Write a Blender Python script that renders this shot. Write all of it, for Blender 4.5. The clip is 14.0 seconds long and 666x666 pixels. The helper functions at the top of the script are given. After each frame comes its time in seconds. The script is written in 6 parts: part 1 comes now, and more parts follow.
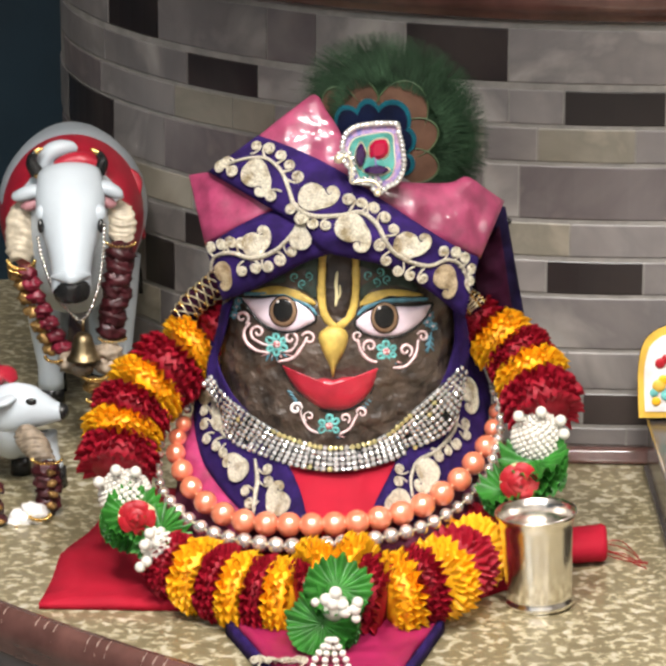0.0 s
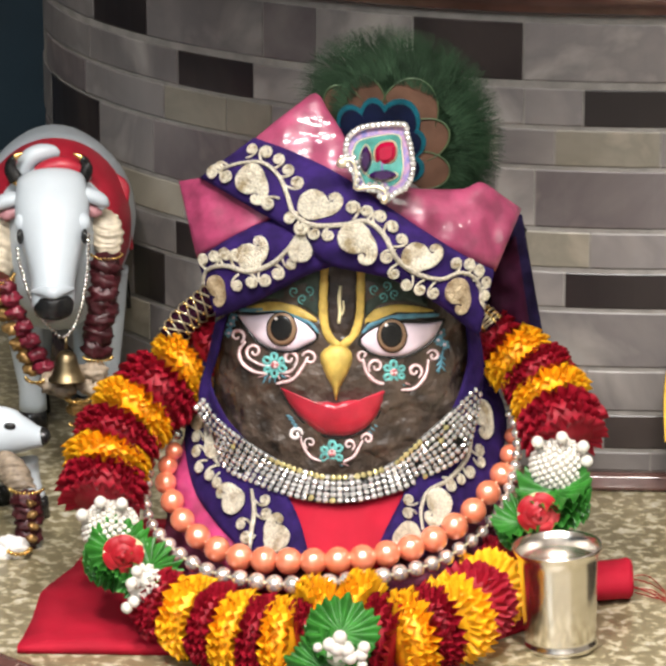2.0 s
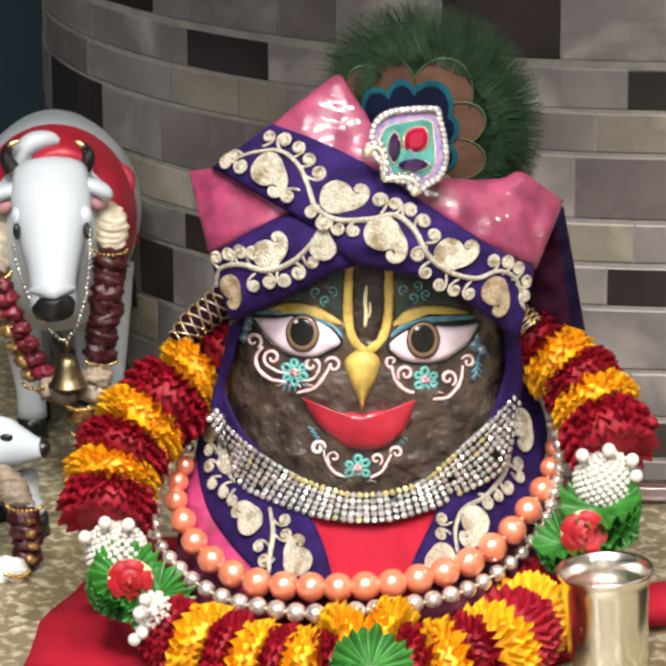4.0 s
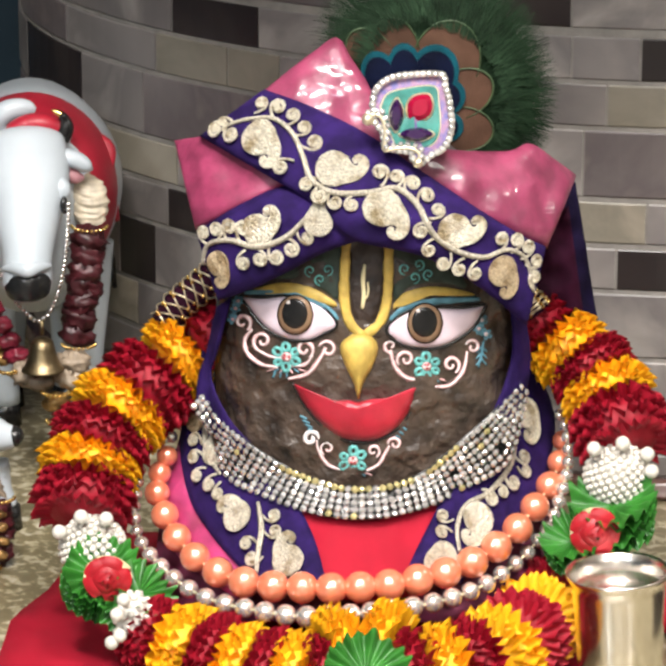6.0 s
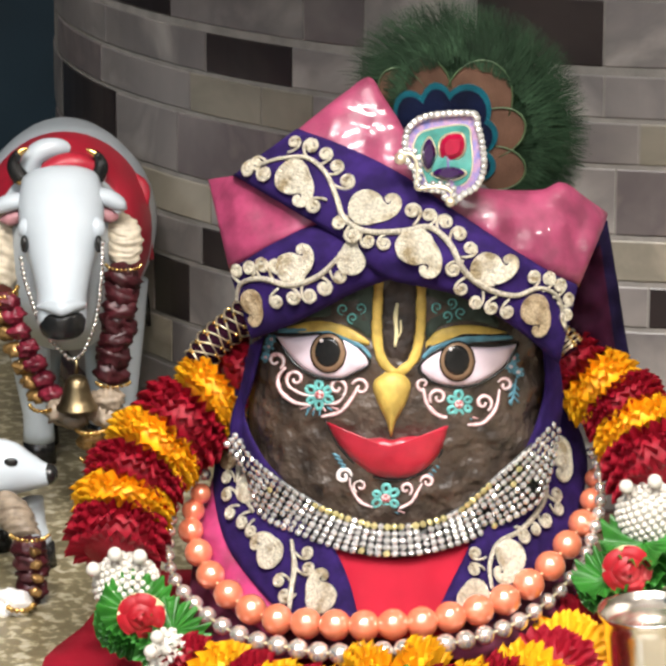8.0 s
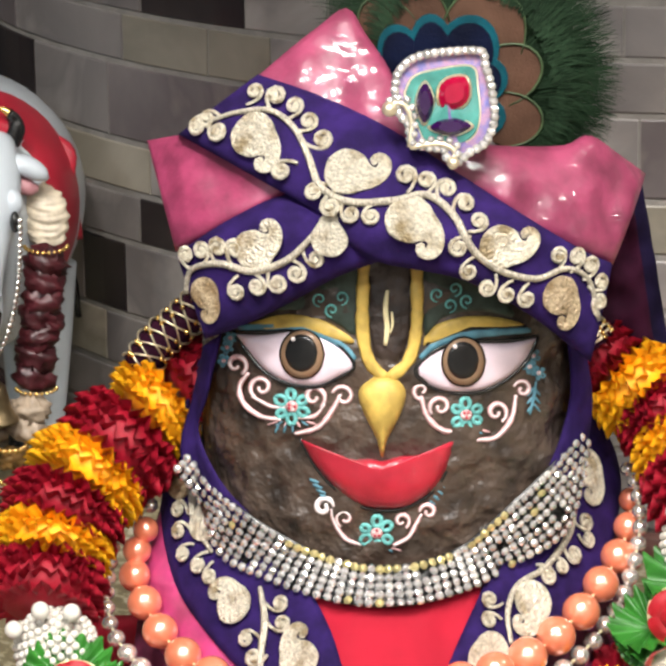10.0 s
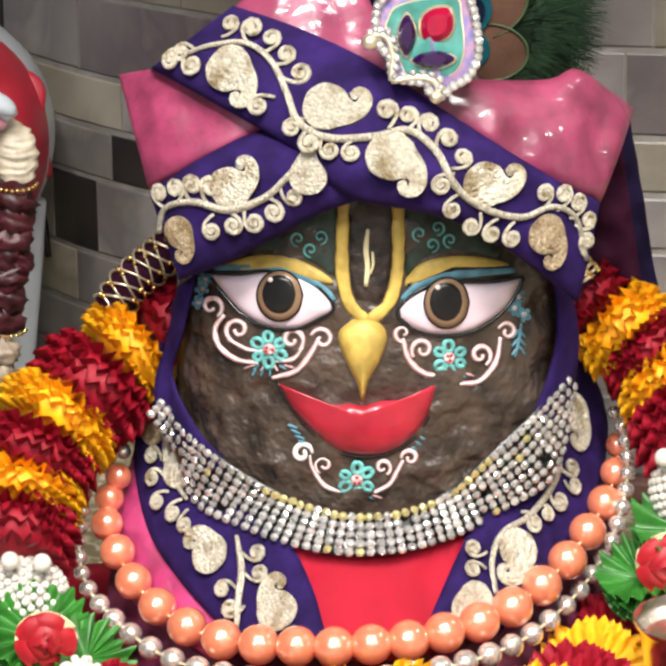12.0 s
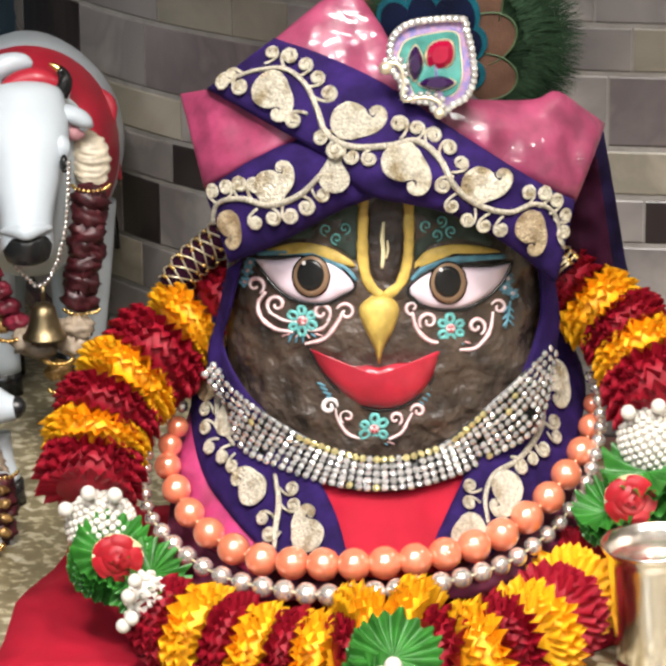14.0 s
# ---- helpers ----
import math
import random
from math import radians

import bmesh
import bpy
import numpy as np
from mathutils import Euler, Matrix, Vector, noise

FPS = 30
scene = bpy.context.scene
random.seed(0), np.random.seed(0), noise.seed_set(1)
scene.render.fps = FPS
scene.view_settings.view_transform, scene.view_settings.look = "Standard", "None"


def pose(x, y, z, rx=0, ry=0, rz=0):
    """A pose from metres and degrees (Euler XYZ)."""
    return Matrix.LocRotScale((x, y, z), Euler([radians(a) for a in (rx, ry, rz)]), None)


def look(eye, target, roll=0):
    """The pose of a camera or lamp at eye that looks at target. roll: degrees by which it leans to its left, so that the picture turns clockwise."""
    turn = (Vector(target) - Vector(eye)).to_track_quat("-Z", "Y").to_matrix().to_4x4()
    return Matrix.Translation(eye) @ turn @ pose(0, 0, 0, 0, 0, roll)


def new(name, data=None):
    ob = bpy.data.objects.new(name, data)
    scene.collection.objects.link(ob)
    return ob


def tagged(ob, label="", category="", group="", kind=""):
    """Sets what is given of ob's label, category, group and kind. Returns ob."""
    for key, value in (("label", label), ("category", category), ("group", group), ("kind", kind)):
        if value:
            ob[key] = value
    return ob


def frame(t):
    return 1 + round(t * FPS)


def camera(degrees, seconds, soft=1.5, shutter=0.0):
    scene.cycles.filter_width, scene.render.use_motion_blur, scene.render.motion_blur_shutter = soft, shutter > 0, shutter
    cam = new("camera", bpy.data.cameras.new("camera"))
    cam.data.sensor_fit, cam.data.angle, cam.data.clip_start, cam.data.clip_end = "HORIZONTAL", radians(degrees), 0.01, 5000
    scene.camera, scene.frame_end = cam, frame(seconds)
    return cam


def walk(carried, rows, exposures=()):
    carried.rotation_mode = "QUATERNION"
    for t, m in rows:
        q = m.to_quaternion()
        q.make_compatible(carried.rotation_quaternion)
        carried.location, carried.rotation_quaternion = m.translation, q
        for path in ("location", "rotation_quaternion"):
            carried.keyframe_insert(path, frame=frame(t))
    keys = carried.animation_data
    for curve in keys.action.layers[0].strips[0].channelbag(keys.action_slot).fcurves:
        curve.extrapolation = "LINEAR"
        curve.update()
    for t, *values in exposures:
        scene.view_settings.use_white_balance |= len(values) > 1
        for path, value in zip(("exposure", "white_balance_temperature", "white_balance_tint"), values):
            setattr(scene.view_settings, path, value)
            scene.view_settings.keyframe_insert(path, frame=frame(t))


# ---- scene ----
cam = camera(12.0, 14.0, soft=3.2)
# seconds, eye x y z, yaw, pitch, roll
ROWS = [
    (0.0, -0.0000, -2.1465, 0.7935, -0.000, -16.000, 0.000),
    (0.5, -0.0048, -2.0794, 0.7768, 0.244, -16.016, -0.088),
    (1.0, -0.0053, -2.0355, 0.7684, 0.261, -15.841, -0.152),
    (1.5, -0.0039, -2.0175, 0.7626, -0.046, -15.767, -0.108),
    (2.0, -0.0045, -1.9753, 0.7526, -0.078, -15.871, -0.129),
    (2.5, -0.0066, -1.9289, 0.7427, -0.134, -16.140, -0.378),
    (3.0, -0.0082, -1.8822, 0.7337, -0.155, -16.372, -0.500),
    (3.5, -0.0122, -1.8441, 0.7279, -0.003, -16.206, -0.494),
    (6.0, -0.0268, -1.6809, 0.6761, -0.441, -16.341, 0.254),
    (6.5, -0.0275, -1.6806, 0.6761, -0.405, -16.272, 0.407),
    (7.0, -0.0257, -1.6836, 0.6772, -0.282, -15.900, 0.292),
    (7.5, -0.0266, -1.6862, 0.6789, 0.045, -15.826, 0.253),
    (8.0, -0.0254, -1.6881, 0.6778, 0.228, -15.640, 0.069),
    (8.5, -0.0301, -1.5932, 0.6553, -0.211, -15.870, -0.174),
    (11.0, -0.0466, -1.3107, 0.5885, -1.160, -17.060, -0.753),
    (11.5, -0.0470, -1.3083, 0.5882, -1.437, -17.561, -0.622),
    (12.0, -0.0460, -1.3067, 0.5869, -1.507, -17.447, -0.688),
    (12.5, -0.0463, -1.3105, 0.5871, -1.820, -17.122, -0.609),
    (13.0, -0.0410, -1.4424, 0.6204, -1.454, -16.956, -0.664),
    (13.5, -0.0389, -1.5298, 0.6409, -0.998, -17.056, -0.642),
    (14.0, -0.0368, -1.5902, 0.6551, -0.479, -17.214, -0.656),
]
walk(cam, [(t, pose(x, y, z, 90 + pitch, 0, yaw) @ pose(0, 0, 0, 0, 0, roll)) for t, x, y, z, yaw, pitch, roll in ROWS],
     exposures=[(0.0, 0.04), (3.5, 0.07), (6.0, 0.10), (14.0, 0.10)])

# ---------------------------------------------------------------- light
world = bpy.data.worlds.new("room_air")
scene.world = world
world.use_nodes = True
world.node_tree.nodes["Background"].inputs[0].default_value = (0.75, 0.85, 1.0, 1)
world.node_tree.nodes["Background"].inputs[1].default_value = 0.02


def ceiling_lamp_light(x, y, z, size, watts, colour):
    data = bpy.data.lights.new("lamp_light", "AREA")
    data.shape, data.size, data.energy, data.color = "DISK", size, watts, colour
    ob = new("lamp_light", data)
    ob.matrix_basis = look((x, y, z), (x * 0.3, 0.0 if -2 < y < 0 else y, 0.1))
    return ob


WARM, COOL = (1.0, 0.95, 0.90), (0.84, 0.93, 1.0)
# Last three are invented fill lamps behind the camera, the left one tinted cool.
LAMPS = [(-0.34, -1.02, 1.58, 27), (0.30, -1.02, 1.58, 25), (-0.02, -1.45, 1.60, 19), (-1.2, -2.4, 1.60, 32), (1.2, -2.4, 1.60, 22), (0.0, -3.2, 1.60, 20)]
for lx, ly, lz, lw in LAMPS:
    ceiling_lamp_light(lx, ly, lz, 0.28, lw, COOL if lx < -1 else WARM)
# small downlight in the canopy
DOWN = (0.50, -0.02, 0.585)
spot = ceiling_lamp_light(*DOWN, 0.05, 1.0, WARM)
spot.matrix_basis = look(DOWN, (0.50, 0.30, 0.24))


# ---------------------------------------------------------------- materials
def mat(name, base, rough=0.5, metal=0.0, vary=0.15, scale=60.0, bump=0.15, fine=400.0, coat=0.0, tint=None, island=0.0, spec=0.5, gloss=0.12, relief=0.0006, each=0.0):
    """A surface with colour variation at two scales and fine relief."""
    m = bpy.data.materials.new(name)
    m.use_nodes = True
    nt = m.node_tree
    n, l = nt.nodes, nt.links
    b = n["Principled BSDF"]
    b.inputs["Roughness"].default_value, b.inputs["Metallic"].default_value = rough, metal
    b.inputs["Coat Weight"].default_value, b.inputs["Coat Roughness"].default_value = coat, gloss
    b.inputs["Specular IOR Level"].default_value = spec
    b.inputs["Coat IOR"].default_value = 2.4 if spec > 0.8 else 1.5
    co = n.new("ShaderNodeTexCoord")
    big = n.new("ShaderNodeTexNoise")
    big.inputs["Scale"].default_value, big.inputs["Detail"].default_value = scale, 4
    small = n.new("ShaderNodeTexNoise")
    small.inputs["Scale"].default_value, small.inputs["Detail"].default_value = fine, 3
    l.new(co.outputs["Object"], big.inputs["Vector"]), l.new(co.outputs["Object"], small.inputs["Vector"])
    mix = n.new("ShaderNodeMix")
    mix.data_type = "RGBA"
    lo = tint or tuple(c * (1 - vary) for c in base)
    hi = base if tint else tuple(min(1, c * (1 + vary)) for c in base)
    mix.inputs[6].default_value, mix.inputs[7].default_value = (*lo, 1), (*hi, 1)
    ramp = n.new("ShaderNodeMapRange")
    ramp.inputs[1].default_value, ramp.inputs[2].default_value = 0.35, 0.65
    l.new(big.outputs[0], ramp.inputs[0]), l.new(ramp.outputs[0], mix.inputs[0])
    out = mix.outputs[2]
    if island:
        geo = n.new("ShaderNodeNewGeometry")
        hsv = n.new("ShaderNodeHueSaturation")
        vr = n.new("ShaderNodeMapRange")
        vr.inputs[3].default_value, vr.inputs[4].default_value = 1 - island, 1 + island
        l.new(geo.outputs["Random Per Island"], vr.inputs[0]), l.new(vr.outputs[0], hsv.inputs["Value"])
        l.new(out, hsv.inputs["Color"])
        out = hsv.outputs[0]
    if each:
        info = n.new("ShaderNodeObjectInfo")
        tone = n.new("ShaderNodeHueSaturation")
        er = n.new("ShaderNodeMapRange")
        er.inputs[3].default_value, er.inputs[4].default_value = 1 - each, 1.0
        l.new(info.outputs["Random"], er.inputs[0]), l.new(er.outputs[0], tone.inputs["Value"])
        l.new(out, tone.inputs["Color"])
        out = tone.outputs[0]
    l.new(out, b.inputs["Base Color"])
    if bump:
        bp = n.new("ShaderNodeBump")
        bp.inputs["Strength"].default_value, bp.inputs["Distance"].default_value = bump, relief
        l.new(small.outputs[0], bp.inputs["Height"]), l.new(bp.outputs[0], b.inputs["Normal"])
    return m


def stone_tile(name, a, b2, c3, rough=0.42):
    """Glazed marble tile: cloudy veins, shade varied from tile to tile."""
    m = mat(name, a, rough, vary=0.1, scale=18, bump=0.03, fine=90, tint=b2)
    nt = m.node_tree
    n, l = nt.nodes, nt.links
    b = n["Principled BSDF"]
    co = n.new("ShaderNodeTexCoord")
    info = n.new("ShaderNodeObjectInfo")
    off = n.new("ShaderNodeVectorMath")
    off.operation = "MULTIPLY_ADD"
    off.inputs[1].default_value = (1, 1, 1)
    sc = n.new("ShaderNodeMath")
    sc.operation = "MULTIPLY"
    sc.inputs[1].default_value = 7.0
    l.new(info.outputs["Random"], sc.inputs[0])
    l.new(co.outputs["Object"], off.inputs[0]), l.new(sc.outputs[0], off.inputs[2])
    cloud = n.new("ShaderNodeTexNoise")
    cloud.inputs["Scale"].default_value, cloud.inputs["Detail"].default_value, cloud.inputs["Distortion"].default_value = 11, 5, 0.6
    l.new(off.outputs[0], cloud.inputs["Vector"])
    r = n.new("ShaderNodeValToRGB")
    r.color_ramp.elements[0].position, r.color_ramp.elements[1].position = 0.15, 0.85
    r.color_ramp.elements[0].color, r.color_ramp.elements[1].color = (*b2, 1), (*c3, 1)
    e = r.color_ramp.elements.new(0.5)
    e.color = (*a, 1)
    l.new(cloud.outputs[0], r.inputs[0])
    hsv = n.new("ShaderNodeHueSaturation")
    vr = n.new("ShaderNodeMapRange")
    vr.inputs[3].default_value, vr.inputs[4].default_value = 0.85, 1.15
    l.new(info.outputs["Random"], vr.inputs[0]), l.new(vr.outputs[0], hsv.inputs["Value"])
    l.new(r.outputs[0], hsv.inputs["Color"]), l.new(hsv.outputs[0], b.inputs["Base Color"])
    return m


def counter_stone():
    """Olive-beige speckled laminate with pale flecks."""
    m = mat("counter_laminate", (0.42, 0.36, 0.2), 0.3, scale=40, bump=0.04, fine=300)
    nt = m.node_tree
    n, l = nt.nodes, nt.links
    co = n.new("ShaderNodeTexCoord")
    a = n.new("ShaderNodeTexNoise")
    a.inputs["Scale"].default_value, a.inputs["Detail"].default_value, a.inputs["Distortion"].default_value = 120, 9, 0.5
    c = n.new("ShaderNodeTexNoise")
    c.inputs["Scale"].default_value, c.inputs["Detail"].default_value = 26, 5
    l.new(co.outputs["Object"], a.inputs["Vector"]), l.new(co.outputs["Object"], c.inputs["Vector"])
    r = n.new("ShaderNodeValToRGB")
    for pos, col in ((0.0, (0.19, 0.155, 0.085)), (0.47, (0.235, 0.195, 0.11)), (0.52, (0.29, 0.245, 0.145)), (0.56, (0.50, 0.44, 0.28)), (1.0, (0.60, 0.54, 0.37))):
        e = r.color_ramp.elements.new(pos)
        e.color = (*col, 1)
    l.new(a.outputs[0], r.inputs[0])
    mx = n.new("ShaderNodeMix")
    mx.data_type, mx.blend_type = "RGBA", "MULTIPLY"
    mx.inputs[0].default_value = 0.35
    l.new(r.outputs[0], mx.inputs[6]), l.new(c.outputs[0], mx.inputs[7])
    l.new(mx.outputs[2], n["Principled BSDF"].inputs["Base Color"])
    return m


M = {
    "counter": counter_stone(),
    "tile_grey": stone_tile("tile_grey", (0.148, 0.134, 0.132), (0.27, 0.245, 0.23), (0.52, 0.48, 0.44)),
    "tile_beige": stone_tile("tile_beige", (0.190, 0.172, 0.137), (0.40, 0.36, 0.30), (0.58, 0.50, 0.40)),
    "tile_mauve": stone_tile("tile_mauve", (0.107, 0.090, 0.093), (0.225, 0.20, 0.19), (0.38, 0.32, 0.28)),
    "tile_dark": stone_tile("tile_dark", (0.020, 0.015, 0.015), (0.011, 0.009, 0.010), (0.055, 0.042, 0.038), 0.34),
    "grout": mat("grout", (0.22, 0.205, 0.19), 0.9, bump=0.4),
    "wood": mat("brown_moulding", (0.105, 0.048, 0.040), 0.22, vary=0.25, scale=30, bump=0.05, coat=0.5),
    "chip": mat("chip", (0.34, 0.24, 0.2), 0.8),
    "room": mat("room_paint", (0.62, 0.58, 0.52), 0.8, scale=3),
    # the gloom of the room beyond is put into this wall colour
    "dim_navy": mat("dim_navy_wall", (0.022, 0.055, 0.085), 0.7, scale=2, vary=0.3),
    "floor": mat("floor_stone", (0.35, 0.3, 0.26), 0.4, scale=5),
    "ceiling": mat("ceiling_paint", (0.75, 0.73, 0.7), 0.9, scale=3),
    "stone": mat("dark_stone", (0.086, 0.060, 0.045), 0.36, vary=0.5, scale=55, bump=1.0, fine=70, coat=0.5, gloss=0.2, relief=0.007, tint=(0.025, 0.018, 0.014)),
    "yellow": mat("yellow_paint", (0.55, 0.38, 0.085), 0.5, vary=0.25, scale=120, bump=0.4, fine=350),
    "eye_white": mat("eye_white", (0.74, 0.61, 0.68), 0.34, vary=0.07, scale=90, bump=0.1, fine=500),
    "black": mat("black_paint", (0.012, 0.012, 0.012), 0.25, bump=0.0),
    "iris": mat("iris_brown", (0.24, 0.15, 0.09), 0.3, vary=0.1),
    "lip": mat("red_lip", (0.40, 0.016, 0.036), 0.32, vary=0.25, scale=50, coat=0.5, gloss=0.15, bump=0.5, fine=60, relief=0.0016),
    "pink_paint": mat("pink_paint", (0.62, 0.36, 0.36), 0.6, vary=0.3, scale=260, bump=0.6, fine=700),
    "white_paint": mat("white_paint", (0.8, 0.74, 0.74), 0.5),
    "teal_paint": mat("teal_paint", (0.13, 0.42, 0.40), 0.6, vary=0.3, scale=260, bump=0.5),
    "blue_paint": mat("blue_paint", (0.085, 0.23, 0.30), 0.5, vary=0.25, scale=150, bump=0.3),
    "green_paint": mat("green_paint", (0.030, 0.048, 0.036), 0.6, vary=0.4, scale=130, bump=0.5, fine=500),
    "purple": mat("purple_cloth", (0.019, 0.0075, 0.068), 0.85, spec=0.15, vary=0.35, scale=80, bump=0.6, fine=1500),
    "maroon_dark": mat("dark_wine_cloth", (0.022, 0.003, 0.012), 0.8, spec=0.1, vary=0.4, scale=60, bump=0.5, fine=1500),
    "maroon": mat("maroon_cloth", (0.09, 0.006, 0.03), 0.6, vary=0.3, bump=0.5, fine=1500),
    "pink": mat("pink_satin", (0.25, 0.033, 0.085), 0.5, vary=0.3, scale=70, bump=0.5, fine=160, coat=0.1, gloss=0.3, relief=0.0012),
    "magenta": mat("magenta_satin", (0.30, 0.015, 0.075), 0.4, vary=0.2, scale=40, bump=0.3, fine=600),
    "red_cloth": mat("red_cloth", (0.36, 0.007, 0.024), 0.75, spec=0.2, vary=0.12, scale=30, bump=0.4, fine=1800),
    "zari": mat("pale_gold_thread", (0.76, 0.71, 0.58), 0.36, metal=0.42, vary=0.2, scale=6, bump=0.0),
    "zari_dull": mat("dull_gold_thread", (0.46, 0.36, 0.23), 0.42, metal=0.4, vary=0.25, scale=6, bump=0.0),
    "pale_gilt": mat("pale_gilt", (0.86, 0.76, 0.55), 0.3, metal=0.8, vary=0.15, bump=0.1),
    "silver": mat("silver_metal", (0.82, 0.80, 0.76), 0.22, metal=1.0, vary=0.1, bump=0.1),
    "gold_ribbon": mat("gold_ribbon", (0.34, 0.20, 0.07), 0.34, metal=0.6, vary=0.4, scale=200, bump=0.6, each=0.3),
    "gold": mat("gold_metal", (0.78, 0.52, 0.18), 0.25, metal=1.0, vary=0.15, bump=0.2),
    "crystal": mat("clear_crystal", (1.0, 0.98, 0.95), 0.09, metal=0.75, vary=0.1, scale=900, bump=0.0, each=0.42),
    "crystal_gold": mat("yellow_crystal", (0.95, 0.78, 0.38), 0.12, metal=0.7, vary=0.2, scale=900, bump=0.0, each=0.3),
    "steel": mat("polished_steel", (0.90, 0.86, 0.80), 0.22, metal=1.0, vary=0.04, bump=0.0),
    "brass": mat("aged_brass", (0.21, 0.16, 0.09), 0.4, metal=1.0, vary=0.3, bump=0.3),
    "pearl_pink": mat("coral_pearl", (1.0, 0.27, 0.14), 0.26, metal=0.25, vary=0.10, scale=120, bump=0.0, coat=1.0, spec=0.9, gloss=0.17, each=0.08),
    "pearl_white": mat("white_pearl", (0.70, 0.67, 0.60), 0.25, vary=0.05, bump=0.0, coat=0.6, each=0.1),
    "pearl_silver": mat("silver_bead", (0.98, 0.87, 0.80), 0.2, metal=0.75, vary=0.1, bump=0.0, each=0.2),
    "petal_red": mat("dark_red_petal", (0.29, 0.005, 0.018), 0.48, spec=0.35, vary=0.22, scale=90, bump=0.3, fine=900, island=0.18),
    "petal_orange": mat("marigold_petal", (1.0, 0.48, 0.012), 0.42, vary=0.12, scale=90, bump=0.3, fine=900, island=0.1),
    "leaf": mat("green_ribbon", (0.028, 0.155, 0.019), 0.38, spec=0.45, vary=0.35, scale=90, bump=0.3, fine=900, island=0.3),
    "rose": mat("red_ribbon_rose", (0.38, 0.009, 0.018), 0.42, vary=0.2, scale=70, bump=0.2, fine=900),
    "cream": mat("cream_ribbon", (0.70, 0.62, 0.36), 0.5, vary=0.15, bump=0.3),
    "cream_sheer": mat("cream_sheer", (0.62, 0.54, 0.41), 0.4, vary=0.22, scale=150, bump=0.6, fine=420, each=0.15),
    "cow_white": mat("white_glazed_resin", (0.50, 0.555, 0.60), 0.38, vary=0.05, scale=20, bump=0.02, coat=0.3),
    "cow_red": mat("red_glazed_paint", (0.37, 0.012, 0.030), 0.45, vary=0.15, scale=30, bump=0.08, coat=0.25),
    "cow_pink": mat("pink_ear_paint", (0.42, 0.20, 0.22), 0.45),
    "feather": mat("green_feather_barb", (0.013, 0.027, 0.014), 0.6, spec=0.05, vary=0.4, scale=60, bump=0.0, island=0.5),
    "feather_rim": mat("pale_green_rim", (0.030, 0.056, 0.020), 0.5, vary=0.3, scale=150, bump=0.3),
    "maroon_ribbon": mat("maroon_ribbon", (0.060, 0.009, 0.013), 0.42, vary=0.4, scale=150, bump=0.4, fine=600, each=0.35),
    "feather_brown": mat("bronze_feather", (0.070, 0.037, 0.024), 0.6, spec=0.1, vary=0.25, scale=50, bump=0.5, fine=900),
    "feather_teal": mat("teal_feather", (0.003, 0.055, 0.075), 0.4, spec=0.15, vary=0.25, scale=90, bump=0.5, fine=900),
    "feather_blue": mat("dark_blue_feather", (0.002, 0.004, 0.016), 0.5, spec=0.1, vary=0.3, scale=90, bump=0.5, fine=900),
    "gem_red": mat("ruby_gem", (0.30, 0.003, 0.03), 0.15, spec=0.3, vary=0.15, bump=0.0, coat=0.2),
    "gem_purple": mat("amethyst_gem", (0.020, 0.002, 0.042), 0.12, spec=0.4, vary=0.15, bump=0.0, coat=0.4),
    "enamel_teal": mat("teal_enamel", (0.055, 0.22, 0.19), 0.4, spec=0.3, vary=0.25, scale=150, bump=0.1),
    "enamel_lilac": mat("lilac_iridescent", (0.13, 0.13, 0.34), 0.35, spec=0.3, vary=0.3, scale=260, bump=0.8, fine=1600, tint=(0.34, 0.20, 0.30)),
    "box_grey": mat("dark_lacquer_box", (0.055, 0.047, 0.042), 0.25, vary=0.3, scale=20, coat=0.3),
    "box_white": mat("white_lacquer", (0.78, 0.76, 0.74), 0.3),
    "box_yellow": mat("yellow_lacquer", (0.72, 0.45, 0.07), 0.3, vary=0.2),
    "gauze": mat("brown_gauze", (0.30, 0.235, 0.17), 0.5, vary=0.3, scale=160, bump=0.6, fine=500, each=0.2),
    "navy_cloth": mat("dark_navy_cloth", (0.008, 0.005, 0.022), 0.85, spec=0.08, vary=0.4, scale=60, bump=0.5, fine=1500),
    "wine_ribbon": mat("wine_ribbon", (0.17, 0.012, 0.028), 0.4, vary=0.4, scale=150, bump=0.4, fine=600, each=0.35),
    "brow_dark": mat("dark_brow_paint", (0.032, 0.021, 0.017), 0.5, vary=0.5, scale=110, bump=0.8, fine=200, relief=0.002),
    "lamp": mat("lamp_diffuser", (0.9, 0.9, 0.88), 0.4),
}
for key in ("lamp",):
    bs = M[key].node_tree.nodes["Principled BSDF"]
    bs.inputs["Emission Color"].default_value, bs.inputs["Emission Strength"].default_value = (1.0, 0.93, 0.84, 1), 4.0


